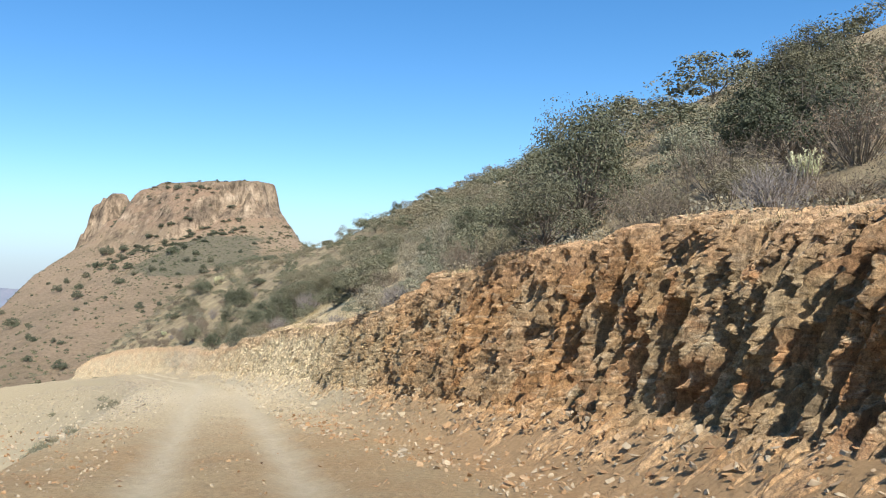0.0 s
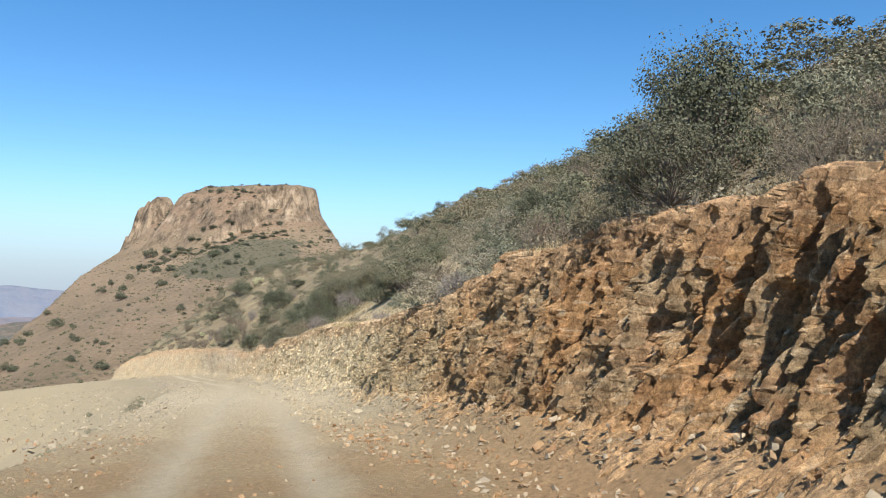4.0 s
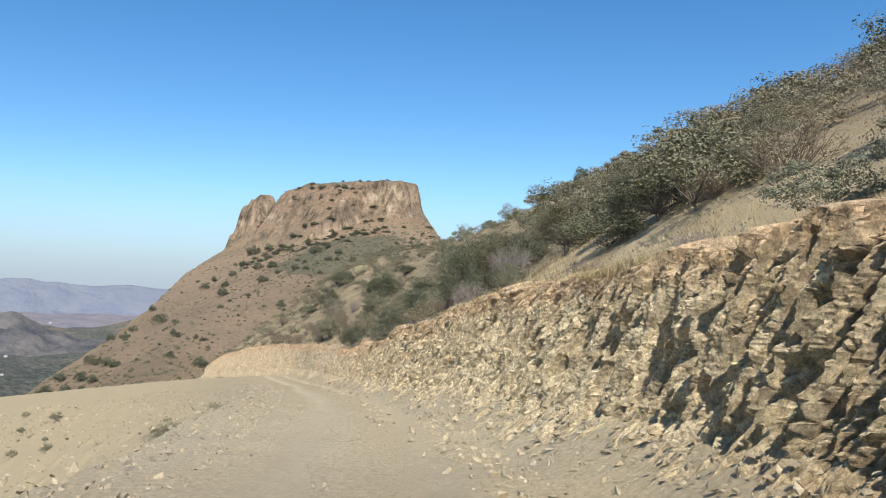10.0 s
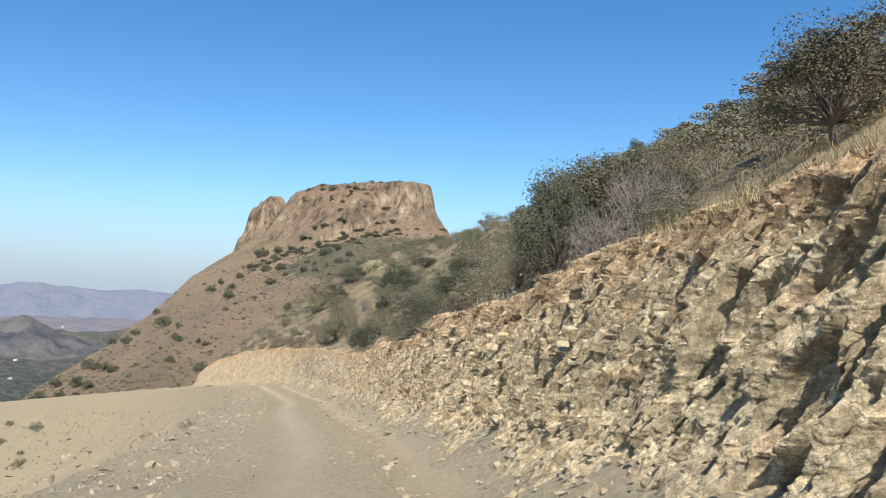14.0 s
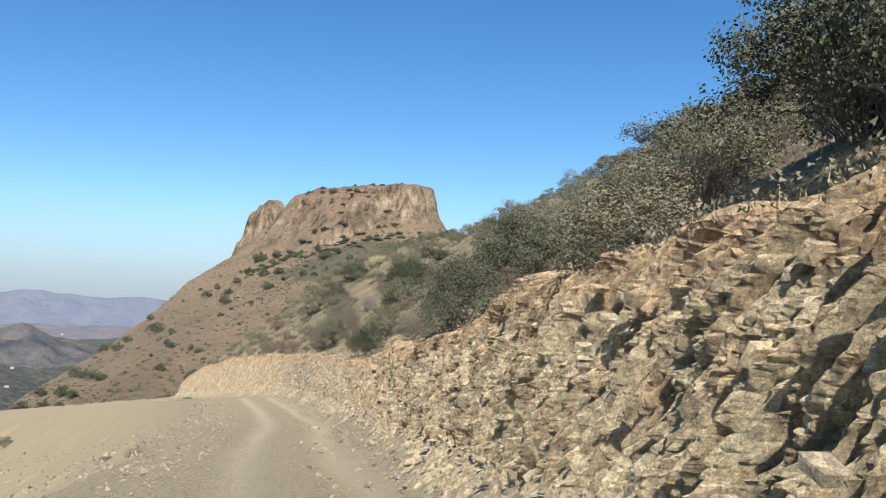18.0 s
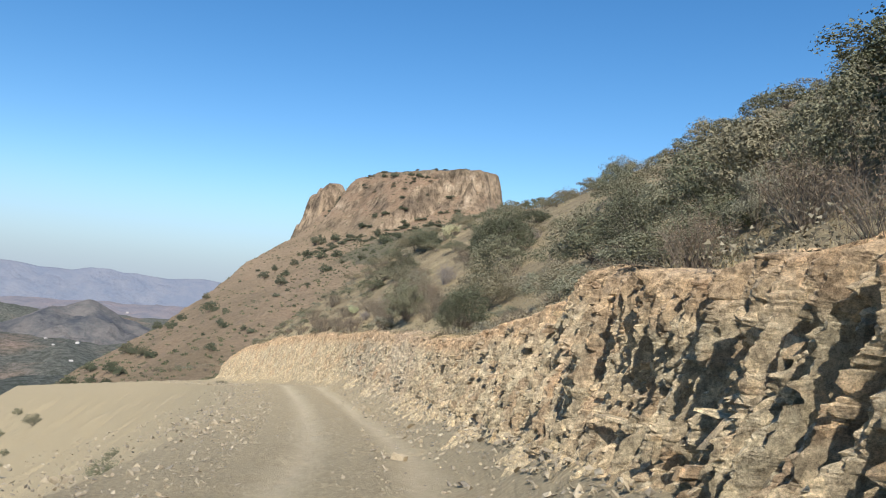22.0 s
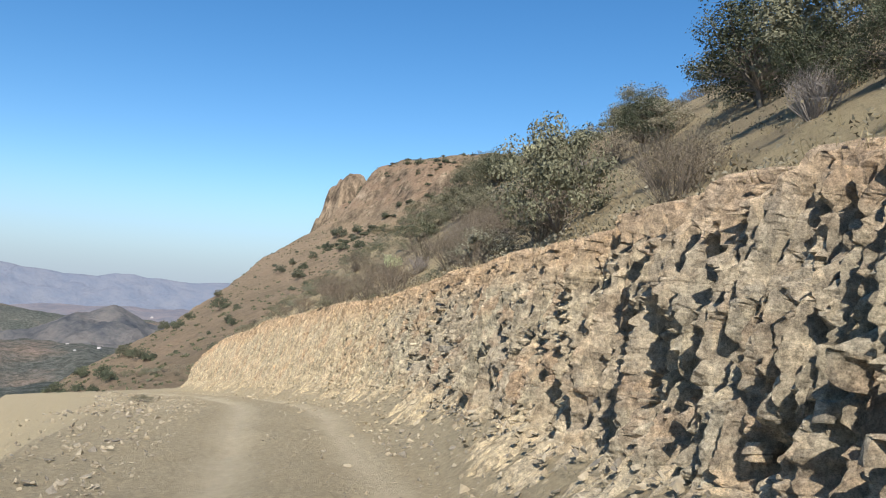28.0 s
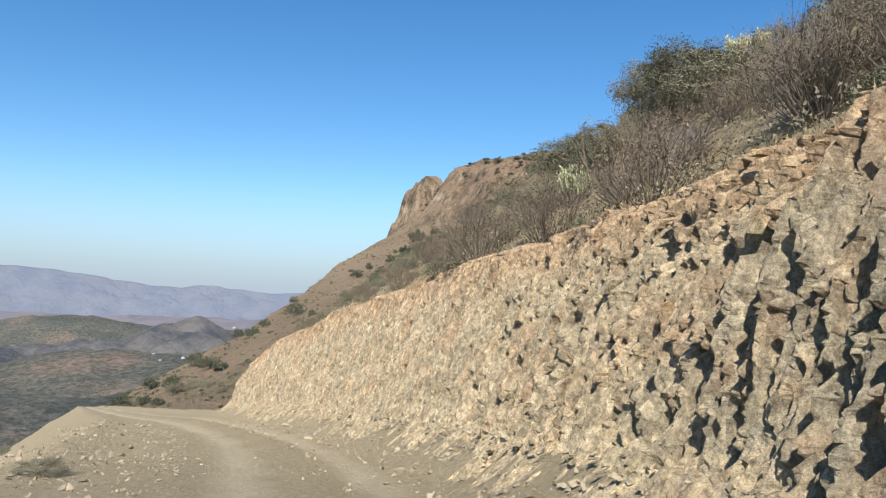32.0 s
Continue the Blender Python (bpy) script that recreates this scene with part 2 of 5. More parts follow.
def rock_material():
    m, nt, b = material("cut_rock", 0.85, 0.25)
    uv, s, h = plan_coords(nt)
    p = position(nt)
    # uv runs 0..1 up the face: bring both directions to metres
    face = stretched(nt, uv, (1.0, 2.6, 1.0))
    along = maths(nt, 'ADD', s, maths(nt, 'MULTIPLY', maths(nt, 'SUBTRACT', noise_node(nt, 0.45, 4, face), 0.5), 14.0))
    k = maths(nt, 'DIVIDE', maths(nt, 'ADD', along, 10.0), 150.0, True)
    kk = maths(nt, 'DIVIDE', maths(nt, 'ADD', maths(nt, 'ADD', s, maths(nt, 'MULTIPLY', maths(nt, 'SUBTRACT', noise_node(nt, 1.2, 4, face), 0.5), 4.0)), 10.0), 150.0, True)
    zone = ramp_node(nt, k, [(0.0, (0.37, 0.19, 0.085)), (0.085, (0.37, 0.20, 0.09)), (0.11, (0.38, 0.28, 0.16)), (0.135, (0.36, 0.205, 0.092)), (0.17, (0.40, 0.25, 0.125)), (0.20, (0.44, 0.335, 0.20)), (0.24, (0.60, 0.495, 0.32)),
                             (0.30, (0.68, 0.565, 0.375)), (0.36, (0.66, 0.545, 0.36)), (0.41, (0.58, 0.475, 0.315)), (0.48, (0.52, 0.42, 0.28)), (0.56, (0.46, 0.37, 0.25)), (0.645, (0.47, 0.38, 0.26)), (0.675, (0.39, 0.335, 0.25)), (0.71, (0.40, 0.345, 0.25)), (0.745, (0.48, 0.39, 0.26)), (0.95, (0.50, 0.40, 0.26))])
    grey = ramp_node(nt, noise_node(nt, 0.8, 6, stretched(nt, face, (1.6, 0.7, 1.0), 0.35), 0.6), [(0.44, (0, 0, 0)), (0.56, (1, 1, 1))])
    col = mix(nt, maths(nt, 'MULTIPLY', grey, 0.38), zone, (0.36, 0.33, 0.23))
    rust = ramp_node(nt, noise_node(nt, 1.7, 6, stretched(nt, face, (1.4, 0.8, 1.0), 0.3), 0.65), [(0.50, (0, 0, 0)), (0.63, (1, 1, 1))])
    early = ramp_node(nt, k, [(0.0, (1, 1, 1)), (0.12, (0.8, 0.8, 0.8)), (0.19, (0.4, 0.4, 0.4)), (0.25, (0.22, 0.22, 0.22)), (0.4, (0.5, 0.5, 0.5)), (1.0, (0.4, 0.4, 0.4))])
    col = mix(nt, maths(nt, 'MULTIPLY', maths(nt, 'MULTIPLY', rust, 0.75), early), col, (0.38, 0.175, 0.075))
    pale = ramp_node(nt, noise_node(nt, 9.0, 6, face, 0.75), [(0.54, (0, 0, 0)), (0.66, (1, 1, 1))])
    col = mix(nt, maths(nt, 'MULTIPLY', pale, 0.55), col, (0.70, 0.60, 0.43))
    slate = ramp_node(nt, noise_node(nt, 5.0, 6, stretched(nt, face, (1.0, 1.0, 1.0), 1.1), 0.75), [(0.58, (0, 0, 0)), (0.68, (1, 1, 1))])
    col = mix(nt, maths(nt, 'MULTIPLY', slate, 0.45), col, (0.24, 0.225, 0.185))
    # red soil just under the top
    top = maths(nt, 'MULTIPLY', ramp_node(nt, maths(nt, 'ADD', h, maths(nt, 'MULTIPLY', maths(nt, 'SUBTRACT', noise_node(nt, 1.2, 4, face), 0.5), 0.25)), [(0.70, (0, 0, 0)), (0.84, (1, 1, 1))]), 0.6)
    col = mix(nt, top, col, (0.47, 0.315, 0.185))
    # loose earth at the foot
    foot = ramp_node(nt, h, [(0.12, (1, 1, 1)), (0.26, (0, 0, 0))])
    earth = ramp_node(nt, k, [(0.0, (0.42, 0.25, 0.12)), (0.18, (0.45, 0.29, 0.15)), (0.26, (0.52, 0.42, 0.26)), (1.0, (0.50, 0.40, 0.25))])
    col = mix(nt, maths(nt, 'MULTIPLY', foot, 0.8), col, earth)
    flake = nt.nodes.new("ShaderNodeTexVoronoi")
    flake.inputs["Scale"].default_value = 11.0
    nt.links.new(stretched(nt, p, (1.0, 1.0, 0.6)), flake.inputs["Vector"])
    tint = nt.nodes.new("ShaderNodeSeparateColor")
    nt.links.new(flake.outputs["Color"], tint.inputs[0])
    col = mix(nt, 0.75, col, ramp_node(nt, tint.outputs[0], [(0.0, (0.62, 0.60, 0.58)), (0.4, (0.95, 0.95, 0.95)), (0.75, (1.1, 1.08, 1.05)), (1.0, (1.4, 1.36, 1.28))]), 'MULTIPLY')
    # each block has its own tone
    isle = nt.nodes.new("ShaderNodeNewGeometry").outputs["Random Per Island"]
    col = mix(nt, 0.8, col, ramp_node(nt, isle, [(0.0, (0.78, 0.80, 0.84)), (0.2, (0.98, 0.97, 0.95)), (0.45, (1.0, 1.0, 1.0)), (0.7, (1.08, 0.98, 0.86)), (0.85, (1.12, 1.10, 1.0)), (1.0, (1.25, 1.2, 1.1))]), 'MULTIPLY')
    # blue-grey shale where the bend begins
    blue = ramp_node(nt, kk, [(0.595, (0, 0, 0)), (0.615, (1, 1, 1)), (0.635, (1, 1, 1)), (0.66, (0, 0, 0))])
    col = mix(nt, maths(nt, 'MULTIPLY', blue, 0.2), col, (0.37, 0.355, 0.315))
    lamina = noise_node(nt, 6.0, 7, stretched(nt, p, (1.2, 1.2, 1.6)), 0.75)
    col = mix(nt, 0.45, col, ramp_node(nt, lamina, [(0.36, (0.66, 0.65, 0.64)), (0.5, (1.1, 1.1, 1.1)), (0.64, (1.6, 1.57, 1.5))]), 'MULTIPLY')
    fine = noise_node(nt, 20.0, 7, stretched(nt, p, (1.0, 1.0, 0.8)), 0.8)
    col = mix(nt, 0.8, col, ramp_node(nt, fine, [(0.38, (0.38, 0.38, 0.38)), (0.5, (0.88, 0.88, 0.88)), (0.64, (1.35, 1.35, 1.35))]), 'MULTIPLY')
    speck = noise_node(nt, 70.0, 5, stretched(nt, p, (1.0, 1.0, 1.8)), 0.8)
    col = mix(nt, 0.7, col, ramp_node(nt, speck, [(0.36, (0.35, 0.35, 0.36)), (0.47, (0.9, 0.9, 0.9)), (0.66, (1.35, 1.33, 1.3))]), 'MULTIPLY')
    nt.links.new(col, b.inputs["Base Color"])
    leaves_ = noise_node(nt, 7.0, 5, stretched(nt, p, (1.0, 1.0, 0.9)), 0.65)
    rough_ = noise_node(nt, 18.0, 9, p, 0.85)
    chunk = nt.nodes.new("ShaderNodeTexVoronoi")
    chunk.inputs["Scale"].default_value = 8.0
    nt.links.new(stretched(nt, p, (1.0, 1.0, 0.42)), chunk.inputs["Vector"])
    edge = nt.nodes.new("ShaderNodeSeparateColor")
    nt.links.new(chunk.outputs["Color"], edge.inputs[0])
    tilt_ = maths(nt, 'MULTIPLY', chunk.outputs["Distance"], edge.outputs[1])
    bump(nt, b, maths(nt, 'ADD', maths(nt, 'ADD', maths(nt, 'MULTIPLY', leaves_, 0.8), maths(nt, 'MULTIPLY', rough_, 0.4)), maths(nt, 'ADD', maths(nt, 'MULTIPLY', edge.outputs[0], 0.3), maths(nt, 'MULTIPLY', tilt_, 1.2))), 1.0, 0.05)
    return m


def soil_material(name, stops, speck, speck_amount=0.35):
    m, nt, b = material(name, 0.95, 0.1)
    p = position(nt)
    col = ramp_node(nt, noise_node(nt, 0.35, 6, p, 0.6), stops)
    fine = noise_node(nt, 18.0, 6, p, 0.7)
    col = mix(nt, 0.5, col, ramp_node(nt, fine, [(0.3, (0.62, 0.62, 0.62)), (0.7, (1.22, 1.22, 1.22))]), 'MULTIPLY')
    spots = ramp_node(nt, noise_node(nt, 5.0, 5, p, 0.75), [(0.55, (0, 0, 0)), (0.62, (1, 1, 1))])
    col = mix(nt, maths(nt, 'MULTIPLY', spots, speck_amount), col, speck)
    nt.links.new(col, b.inputs["Base Color"])
    bump(nt, b, noise_node(nt, 14.0, 8, p, 0.8), 1.0, 0.05)
    return m, nt, b, col


def ground_material():
    m, nt, b, col = soil_material("earth", [(0.3, (0.30, 0.235, 0.135)), (0.55, (0.40, 0.32, 0.185)), (0.7, (0.35, 0.27, 0.15))], (0.21, 0.17, 0.10), 0.5)
    uv, s, u = plan_coords(nt)
    # leaf litter and low scrub on the hillside above the bank
    above = ramp_node(nt, maths(nt, 'DIVIDE', u, 40.0, True), [(0.10, (0, 0, 0)), (0.17, (1, 1, 1))])
    patch = ramp_node(nt, noise_node(nt, 0.5, 6, uv, 0.7), [(0.36, (0.15, 0.15, 0.15)), (0.56, (1, 1, 1))])
    col = mix(nt, maths(nt, 'MULTIPLY', maths(nt, 'MULTIPLY', above, patch), 0.8), col, (0.21, 0.165, 0.105))
    straw_ = ramp_node(nt, maths(nt, 'DIVIDE', maths(nt, 'ADD', s, 10.0), 150.0, True), [(0.235, (0, 0, 0)), (0.26, (1, 1, 1)), (0.34, (1, 1, 1)), (0.365, (0, 0, 0))])
    near_bank = ramp_node(nt, maths(nt, 'DIVIDE', maths(nt, 'ADD', u, maths(nt, 'MULTIPLY', noise_node(nt, 0.4, 4, uv), 3.0)), 40.0, True), [(0.08, (0, 0, 0)), (0.10, (1, 1, 1)), (0.22, (1, 1, 1)), (0.27, (0, 0, 0))])
    col = mix(nt, maths(nt, 'MULTIPLY', maths(nt, 'MULTIPLY', straw_, near_bank), 0.85), col, (0.52, 0.41, 0.245))
    # bare road earth with pale wheel tracks; rusty near the red part of the bank
    wob = maths(nt, 'MULTIPLY', maths(nt, 'SUBTRACT', noise_node(nt, 0.6, 3, uv), 0.5), 0.7)
    uu = maths(nt, 'ADD', u, wob)
    road = maths(nt, 'SUBTRACT', 1.0, maths(nt, 'MULTIPLY', maths(nt, 'SUBTRACT', maths(nt, 'ABSOLUTE', maths(nt, 'ADD', uu, 0.6)), 3.4), 0.6), True)
    fill = ramp_node(nt, maths(nt, 'DIVIDE', maths(nt, 'ADD', uu, 40.0), 40.0, True), [(0.30, (0, 0, 0)), (0.55, (0.85, 0.85, 0.85)), (0.9, (0.85, 0.85, 0.85)), (0.95, (0, 0, 0))])
    road = maths(nt, 'MAXIMUM', road, fill)
    kd = maths(nt, 'DIVIDE', maths(nt, 'ADD', s, 10.0), 150.0, True)
    roadcol = ramp_node(nt, kd, [(0.0, (0.38, 0.27, 0.145)), (0.15, (0.41, 0.30, 0.165)), (0.20, (0.50, 0.395, 0.24)), (0.27, (0.56, 0.46, 0.30)), (0.34, (0.48, 0.395, 0.255)), (0.5, (0.40, 0.325, 0.205)), (1.0, (0.40, 0.32, 0.195))])
    rusty = maths(nt, 'MULTIPLY', ramp_node(nt, noise_node(nt, 0.5, 5, uv, 0.7), [(0.44, (0, 0, 0)), (0.6, (1, 1, 1))]), ramp_node(nt, kd, [(0.15, (0.35, 0.35, 0.35)), (0.20, (0, 0, 0))]))
    roadcol = mix(nt, rusty, roadcol, (0.37, 0.205, 0.09))
    grit = ramp_node(nt, noise_node(nt, 11.0, 9, uv, 0.82), [(0.38, (0.62, 0.62, 0.62)), (0.62, (1.25, 1.25, 1.25))])
    roadcol = mix(nt, 0.7, roadcol, grit, 'MULTIPLY')
    # red earth crumbled from the first part of the bank
    spill = maths(nt, 'MULTIPLY', ramp_node(nt, kd, [(0.14, (1, 1, 1)), (0.19, (0, 0, 0))]), ramp_node(nt, maths(nt, 'DIVIDE', uu, 40.0, True), [(0.055, (0, 0, 0)), (0.08, (1, 1, 1)), (0.125, (1, 1, 1)), (0.14, (0, 0, 0))]))
    col = mix(nt, road, col, roadcol)
    col = mix(nt, maths(nt, 'MULTIPLY', spill, 0.85), col, mix(nt, 0.7, (0.42, 0.265, 0.135), grit, 'MULTIPLY'))
    centre = ramp_node(nt, kd, [((p + 10) / 150, (q + 0.5,) * 3) for p, q in zip(RUT_S, RUT_U)])
    wob = maths(nt, 'MULTIPLY', maths(nt, 'SUBTRACT', noise_node(nt, 1.3, 5, uv, 0.7), 0.5), 0.5)
    off = maths(nt, 'ADD', maths(nt, 'SUBTRACT', u, maths(nt, 'SUBTRACT', centre, 0.5)), wob)
    a = maths(nt, 'ABSOLUTE', maths(nt, 'SUBTRACT', maths(nt, 'ABSOLUTE', off), 0.82))
    track = maths(nt, 'SUBTRACT', 1.1, maths(nt, 'MULTIPLY', a, 2.3), True)
    dust = mix(nt, 0.5, (0.52, 0.43, 0.285), ramp_node(nt, noise_node(nt, 6.0, 7, uv, 0.7), [(0.35, (0.8, 0.8, 0.8)), (0.65, (1.15, 1.15, 1.15))]), 'MULTIPLY')
    col = mix(nt, maths(nt, 'MULTIPLY', track, 0.85), col, dust)
    nt.links.new(col, b.inputs["Base Color"])
    return m


ROCK = rock_material()
EARTH = ground_material()


# ---- mesh helpers ----
def sheet(name, xyz, mat, plan=None, smooth=False):
    """A grid of points (rows, columns, 3) as one mesh object."""
    r, c = xyz.shape[:2]
    me = bpy.data.meshes.new(name)
    idx = np.arange(r * c).reshape(r, c)
    quads = np.stack([idx[:-1, :-1], idx[:-1, 1:], idx[1:, 1:], idx[1:, :-1]], -1).reshape(-1, 4)
    fill_mesh(me, xyz.reshape(-1, 3), quads, plan.reshape(-1, 2) if plan is not None else None, smooth)
    me.materials.append(mat)
    return new(name, me)


def fill_mesh(me, verts, faces, plan=None, smooth=False):
    n = faces.shape[1]
    me.vertices.add(len(verts))
    me.vertices.foreach_set("co", np.ascontiguousarray(verts, dtype=np.float32).ravel())
    me.loops.add(faces.size)
    me.loops.foreach_set("vertex_index", np.ascontiguousarray(faces, dtype=np.int32).ravel())
    me.polygons.add(len(faces))
    me.polygons.foreach_set("loop_start", np.arange(0, faces.size, n, dtype=np.int32))
    me.polygons.foreach_set("use_smooth", np.full(len(faces), bool(smooth)))
    if plan is not None:
        layer = me.uv_layers.new(name="plan")
        layer.data.foreach_set("uv", np.ascontiguousarray(plan[faces.ravel()], dtype=np.float32).ravel())
    me.update(calc_edges=True)


def spread(stops):
    """Grid lines from (start, end, step) runs."""
    return np.unique(np.concatenate([np.arange(a, b, d) for a, b, d in stops] + [[stops[-1][1]]]))


# ---- ground ----
gs = spread([(-40, -4, 1.0), (-4, 132, 0.22), (132, 200, 1.0), (200, 318, 3.0)])
gu = spread([(-60, -24, 3.0), (-24, -8, 0.6), (-8, 6, 0.16), (6, 20, 0.6), (20, 60, 2.0), (60, 240, 8.0)])
SS, UU = np.meshgrid(gs, gu, indexing="ij")
gx, gy = place(SS, UU)
ground = sheet("ground", np.stack([gx, gy, ground_z(SS, UU)], -1), EARTH, np.stack([SS, UU], -1), True)
tagged(ground, "dry tan hillside earth with an unpaved two-track road", "ground", kind="structure")

# ---- cut bank ----
rng_wall = np.random.default_rng(3)
WSTEP = 0.021
ws = np.arange(-6, 130.5, WSTEP)
wv = np.concatenate([np.linspace(0, 0.2, 14, endpoint=False), np.linspace(0.2, 1, 100)])
WS, WV = np.meshgrid(ws, wv, indexing="ij")


def joint_tilt(s):
    return np.interp(s, (0, 20, 36, 50, 64, 80, 130), (0.38, 0.45, 0.60, 0.50, 0.20, 0.10, 0.05))


BLOCK_S = (-6, 3, 12, 17, 24, 28, 37, 41, 98, 106, 128)
BLOCK_SHARE = (0.0, 0.0, 0.0, 0.0, 0.0, 0.0, 0.0, 0.04, 0.04, 0.0, 0.0)


def pocket(joint, height):
    """Over 0.4 where rock has fallen out and left a hollow along the joints."""
    return vnoise(joint * 2.3, height * 1.15 + 3 * vnoise(joint * 0.4, joint * 0, 172), 171) - np.interp(joint, (0, 24, 30, 38, 44, 98, 106, 128), (0.0, 0.0, 0.12, 0.12, 0.0, 0.0, 0.2, 0.35))


# the columns of the face follow the leaning joints
WS = WS - joint_tilt(WS) * (-0.08 + 0.69 * np.clip(WV / 0.2, 0, 1) ** 1.15 + (top_z(WS) - 0.61) * np.clip((WV - 0.2) / 0.70, 0, 1))
tz, fu = top_z(WS) + 0.10 * vnoise(WS * 1.3, WS * 0, 30) + 0.05 * vnoise(WS * 4.1, WS * 0, 29), face_u(WS)
low = np.clip(WV / 0.2, 0, 1)
mid = np.clip((WV - 0.2) / 0.70, 0, 1)
lip = np.clip((WV - 0.90) / 0.10, 0, 1)
wz = -0.08 + 0.69 * low ** 1.15 + (tz - 0.61) * mid + (0.16 + 0.10 * vnoise(WS * 5, WS * 0, 28)) * np.sin(np.pi * 0.8 * lip) - 0.5 * lip ** 3
wu = fu - 1.0 + 0.67 * low + 0.10 * low + face_out(WS, (tz - 0.61) * mid) + 1.25 * lip
env = ramp(WV, 0.10, 0.30) * (1 - 0.55 * lip)
# joints lean back along the road in the first half, then stand upright; thin beds cross them
tilt = joint_tilt(WS)
lean = WS + tilt * wz + 0.10 * vnoise(WS * 1.7, wz * 0.9, 31) + 0.012 * vnoise(WS * 6, wz * 7, 42)
lean = lean + 0.45 * np.maximum(lean - 38, 0) + 0.3 * np.maximum(lean - 56, 0) + 0.7 * np.minimum(lean - 26, 0)      # closer joints in the second half and in the red part
bed = wz + 0.06 * fbm(WS * 0.9, wz * 1.2, 37, 3) + np.interp(WS, (0, 40, 60, 130), (0.10, 0.06, 0.03, 0.02)) * (WS % 400)


def blocks(wide, thick, seed):
    """A random depth for each block between joints and beds."""
    row = np.floor(bed / thick + 0.35 * vnoise(lean * 0.6, bed * 3, seed + 5) + 3.7 * hashed(np.floor(lean / 0.8), WS * 0, seed + 7))
    return hashed(np.floor(lean / wide + 5.3 * hashed(row, row * 0 + 1, seed + 2)), row, seed)


def ribs(gap, run, seed):
    """Ribs that stand out more and more along the road, then step back."""
    k = lean / gap + 0.40 * vnoise(lean * 0.55 / gap, bed * 0.5, seed) + 0.03 * vnoise(lean * 2 / gap, bed * 2.5, seed + 4)
    cell = np.floor(k)
    level = bed / (run * np.interp(WS, (0, 40, 60, 98, 108), (1.4, 1.4, 1.9, 2.2, 3.0))) + 5 * hashed(cell, cell * 0, seed + 2)
    level = np.floor(level) + ramp(level - np.floor(level), 0.08, 0.92)
    return np.clip(0.5 + 0.75 * vnoise(cell, level, seed + 1), 0.0, 1.2) * np.clip((k - cell) * 1.15, 0, 1) ** 0.8


def slots(gap, width, run, share, seed):
    """Open joints: narrow deep pockets along the leaning joints."""
    k = lean / gap + 0.40 * vnoise(lean * 0.55 / gap, bed * 0.6, seed) + 0.07 * vnoise(lean * 1.2 / gap, bed * 3.1, seed + 4)
    cell = np.floor(k)
    level = bed / run + 4 * hashed(cell, cell * 0, seed + 3)
    row = np.floor(level)
    span = np.clip(6 * (level - row) * (1 - level + row), 0, 1) ** 0.7
    across = np.abs(k - cell - 0.3 - 0.4 * hashed(cell, row, seed + 6)) * gap / (width * (0.5 + hashed(cell, row, seed + 5)) * (0.4 + 0.6 * span))
    return -1.0 * (hashed(cell, row, seed + 2) < share) * (0.45 + 0.75 * hashed(cell, row, seed + 1)) * span * np.exp(-across ** 4)


def groove(fs, fb, seed, sharp):
    """Narrow creases that run up the face."""
    n = vnoise(lean * fs + 0.3 * vnoise(bed * 0.9, lean * 0.6, seed + 3), bed * fb, seed)
    return -np.clip(1 - np.abs(n) * sharp, 0, 1)


calm = np.interp(WS, (0, 4, 12, 21, 27, 40, 60, 84, 98, 108, 130), (1.1, 1.1, 1.2, 1.3, 0.9, 1.0, 1.0, 1.1, 1.05, 0.6, 0.45))
big = np.interp(WS, (0, 22, 30, 45, 85, 104, 130), (0.8, 0.8, 0.65, 0.95, 1.05, 0.6, 0.4))
holes = np.interp(WS, (0, 24, 32, 42, 50, 76, 84, 104, 112, 130), (0.72, 0.72, 0.48, 0.48, 0.74, 0.76, 0.76, 0.72, 0.32, 0.2))
wide = np.interp(WS, (0, 30, 45, 62, 80, 130), (1.4, 1.5, 1.5, 1.5, 1.7, 1.6))
fade = np.interp(WS, (98, 107), (1.0, 0.25))            # the last stretch is smoother, with upright flutes
fine_ = np.interp(WS, (99, 109), (1.0, 0.4))
early = 1 - ramp(WS, 14, 24)                            # crumbling red earth first


def cells(wide_, tall_, seed, turn):
    """Broken blocks in leaning columns: each stands out by its own measure, and its face turns back along the road."""
    k = lean / wide_ + 0.45 * vnoise(lean * 0.5 / wide_, bed * 0.5 / tall_, seed) + 0.22 * vnoise(lean * 1.7 / wide_, bed * 1.7 / tall_, seed + 1)
    col = np.floor(k)
    r = bed / tall_ + 7 * hashed(col, col * 0, seed + 2) + 0.30 * vnoise(lean * 1.3 / wide_, bed * 1.1 / tall_, seed + 3) + 0.25 * (k - col)
    row = np.floor(r)
    return 0.28 * hashed(col, row, seed + 4) + 0.8 * hashed(col, np.floor(r * 0.25), seed + 6) - 0.54 + turn * (k - col - 0.5) + 0.25 * (hashed(col, row, seed + 5) - 0.5) * (r - row - 0.5)


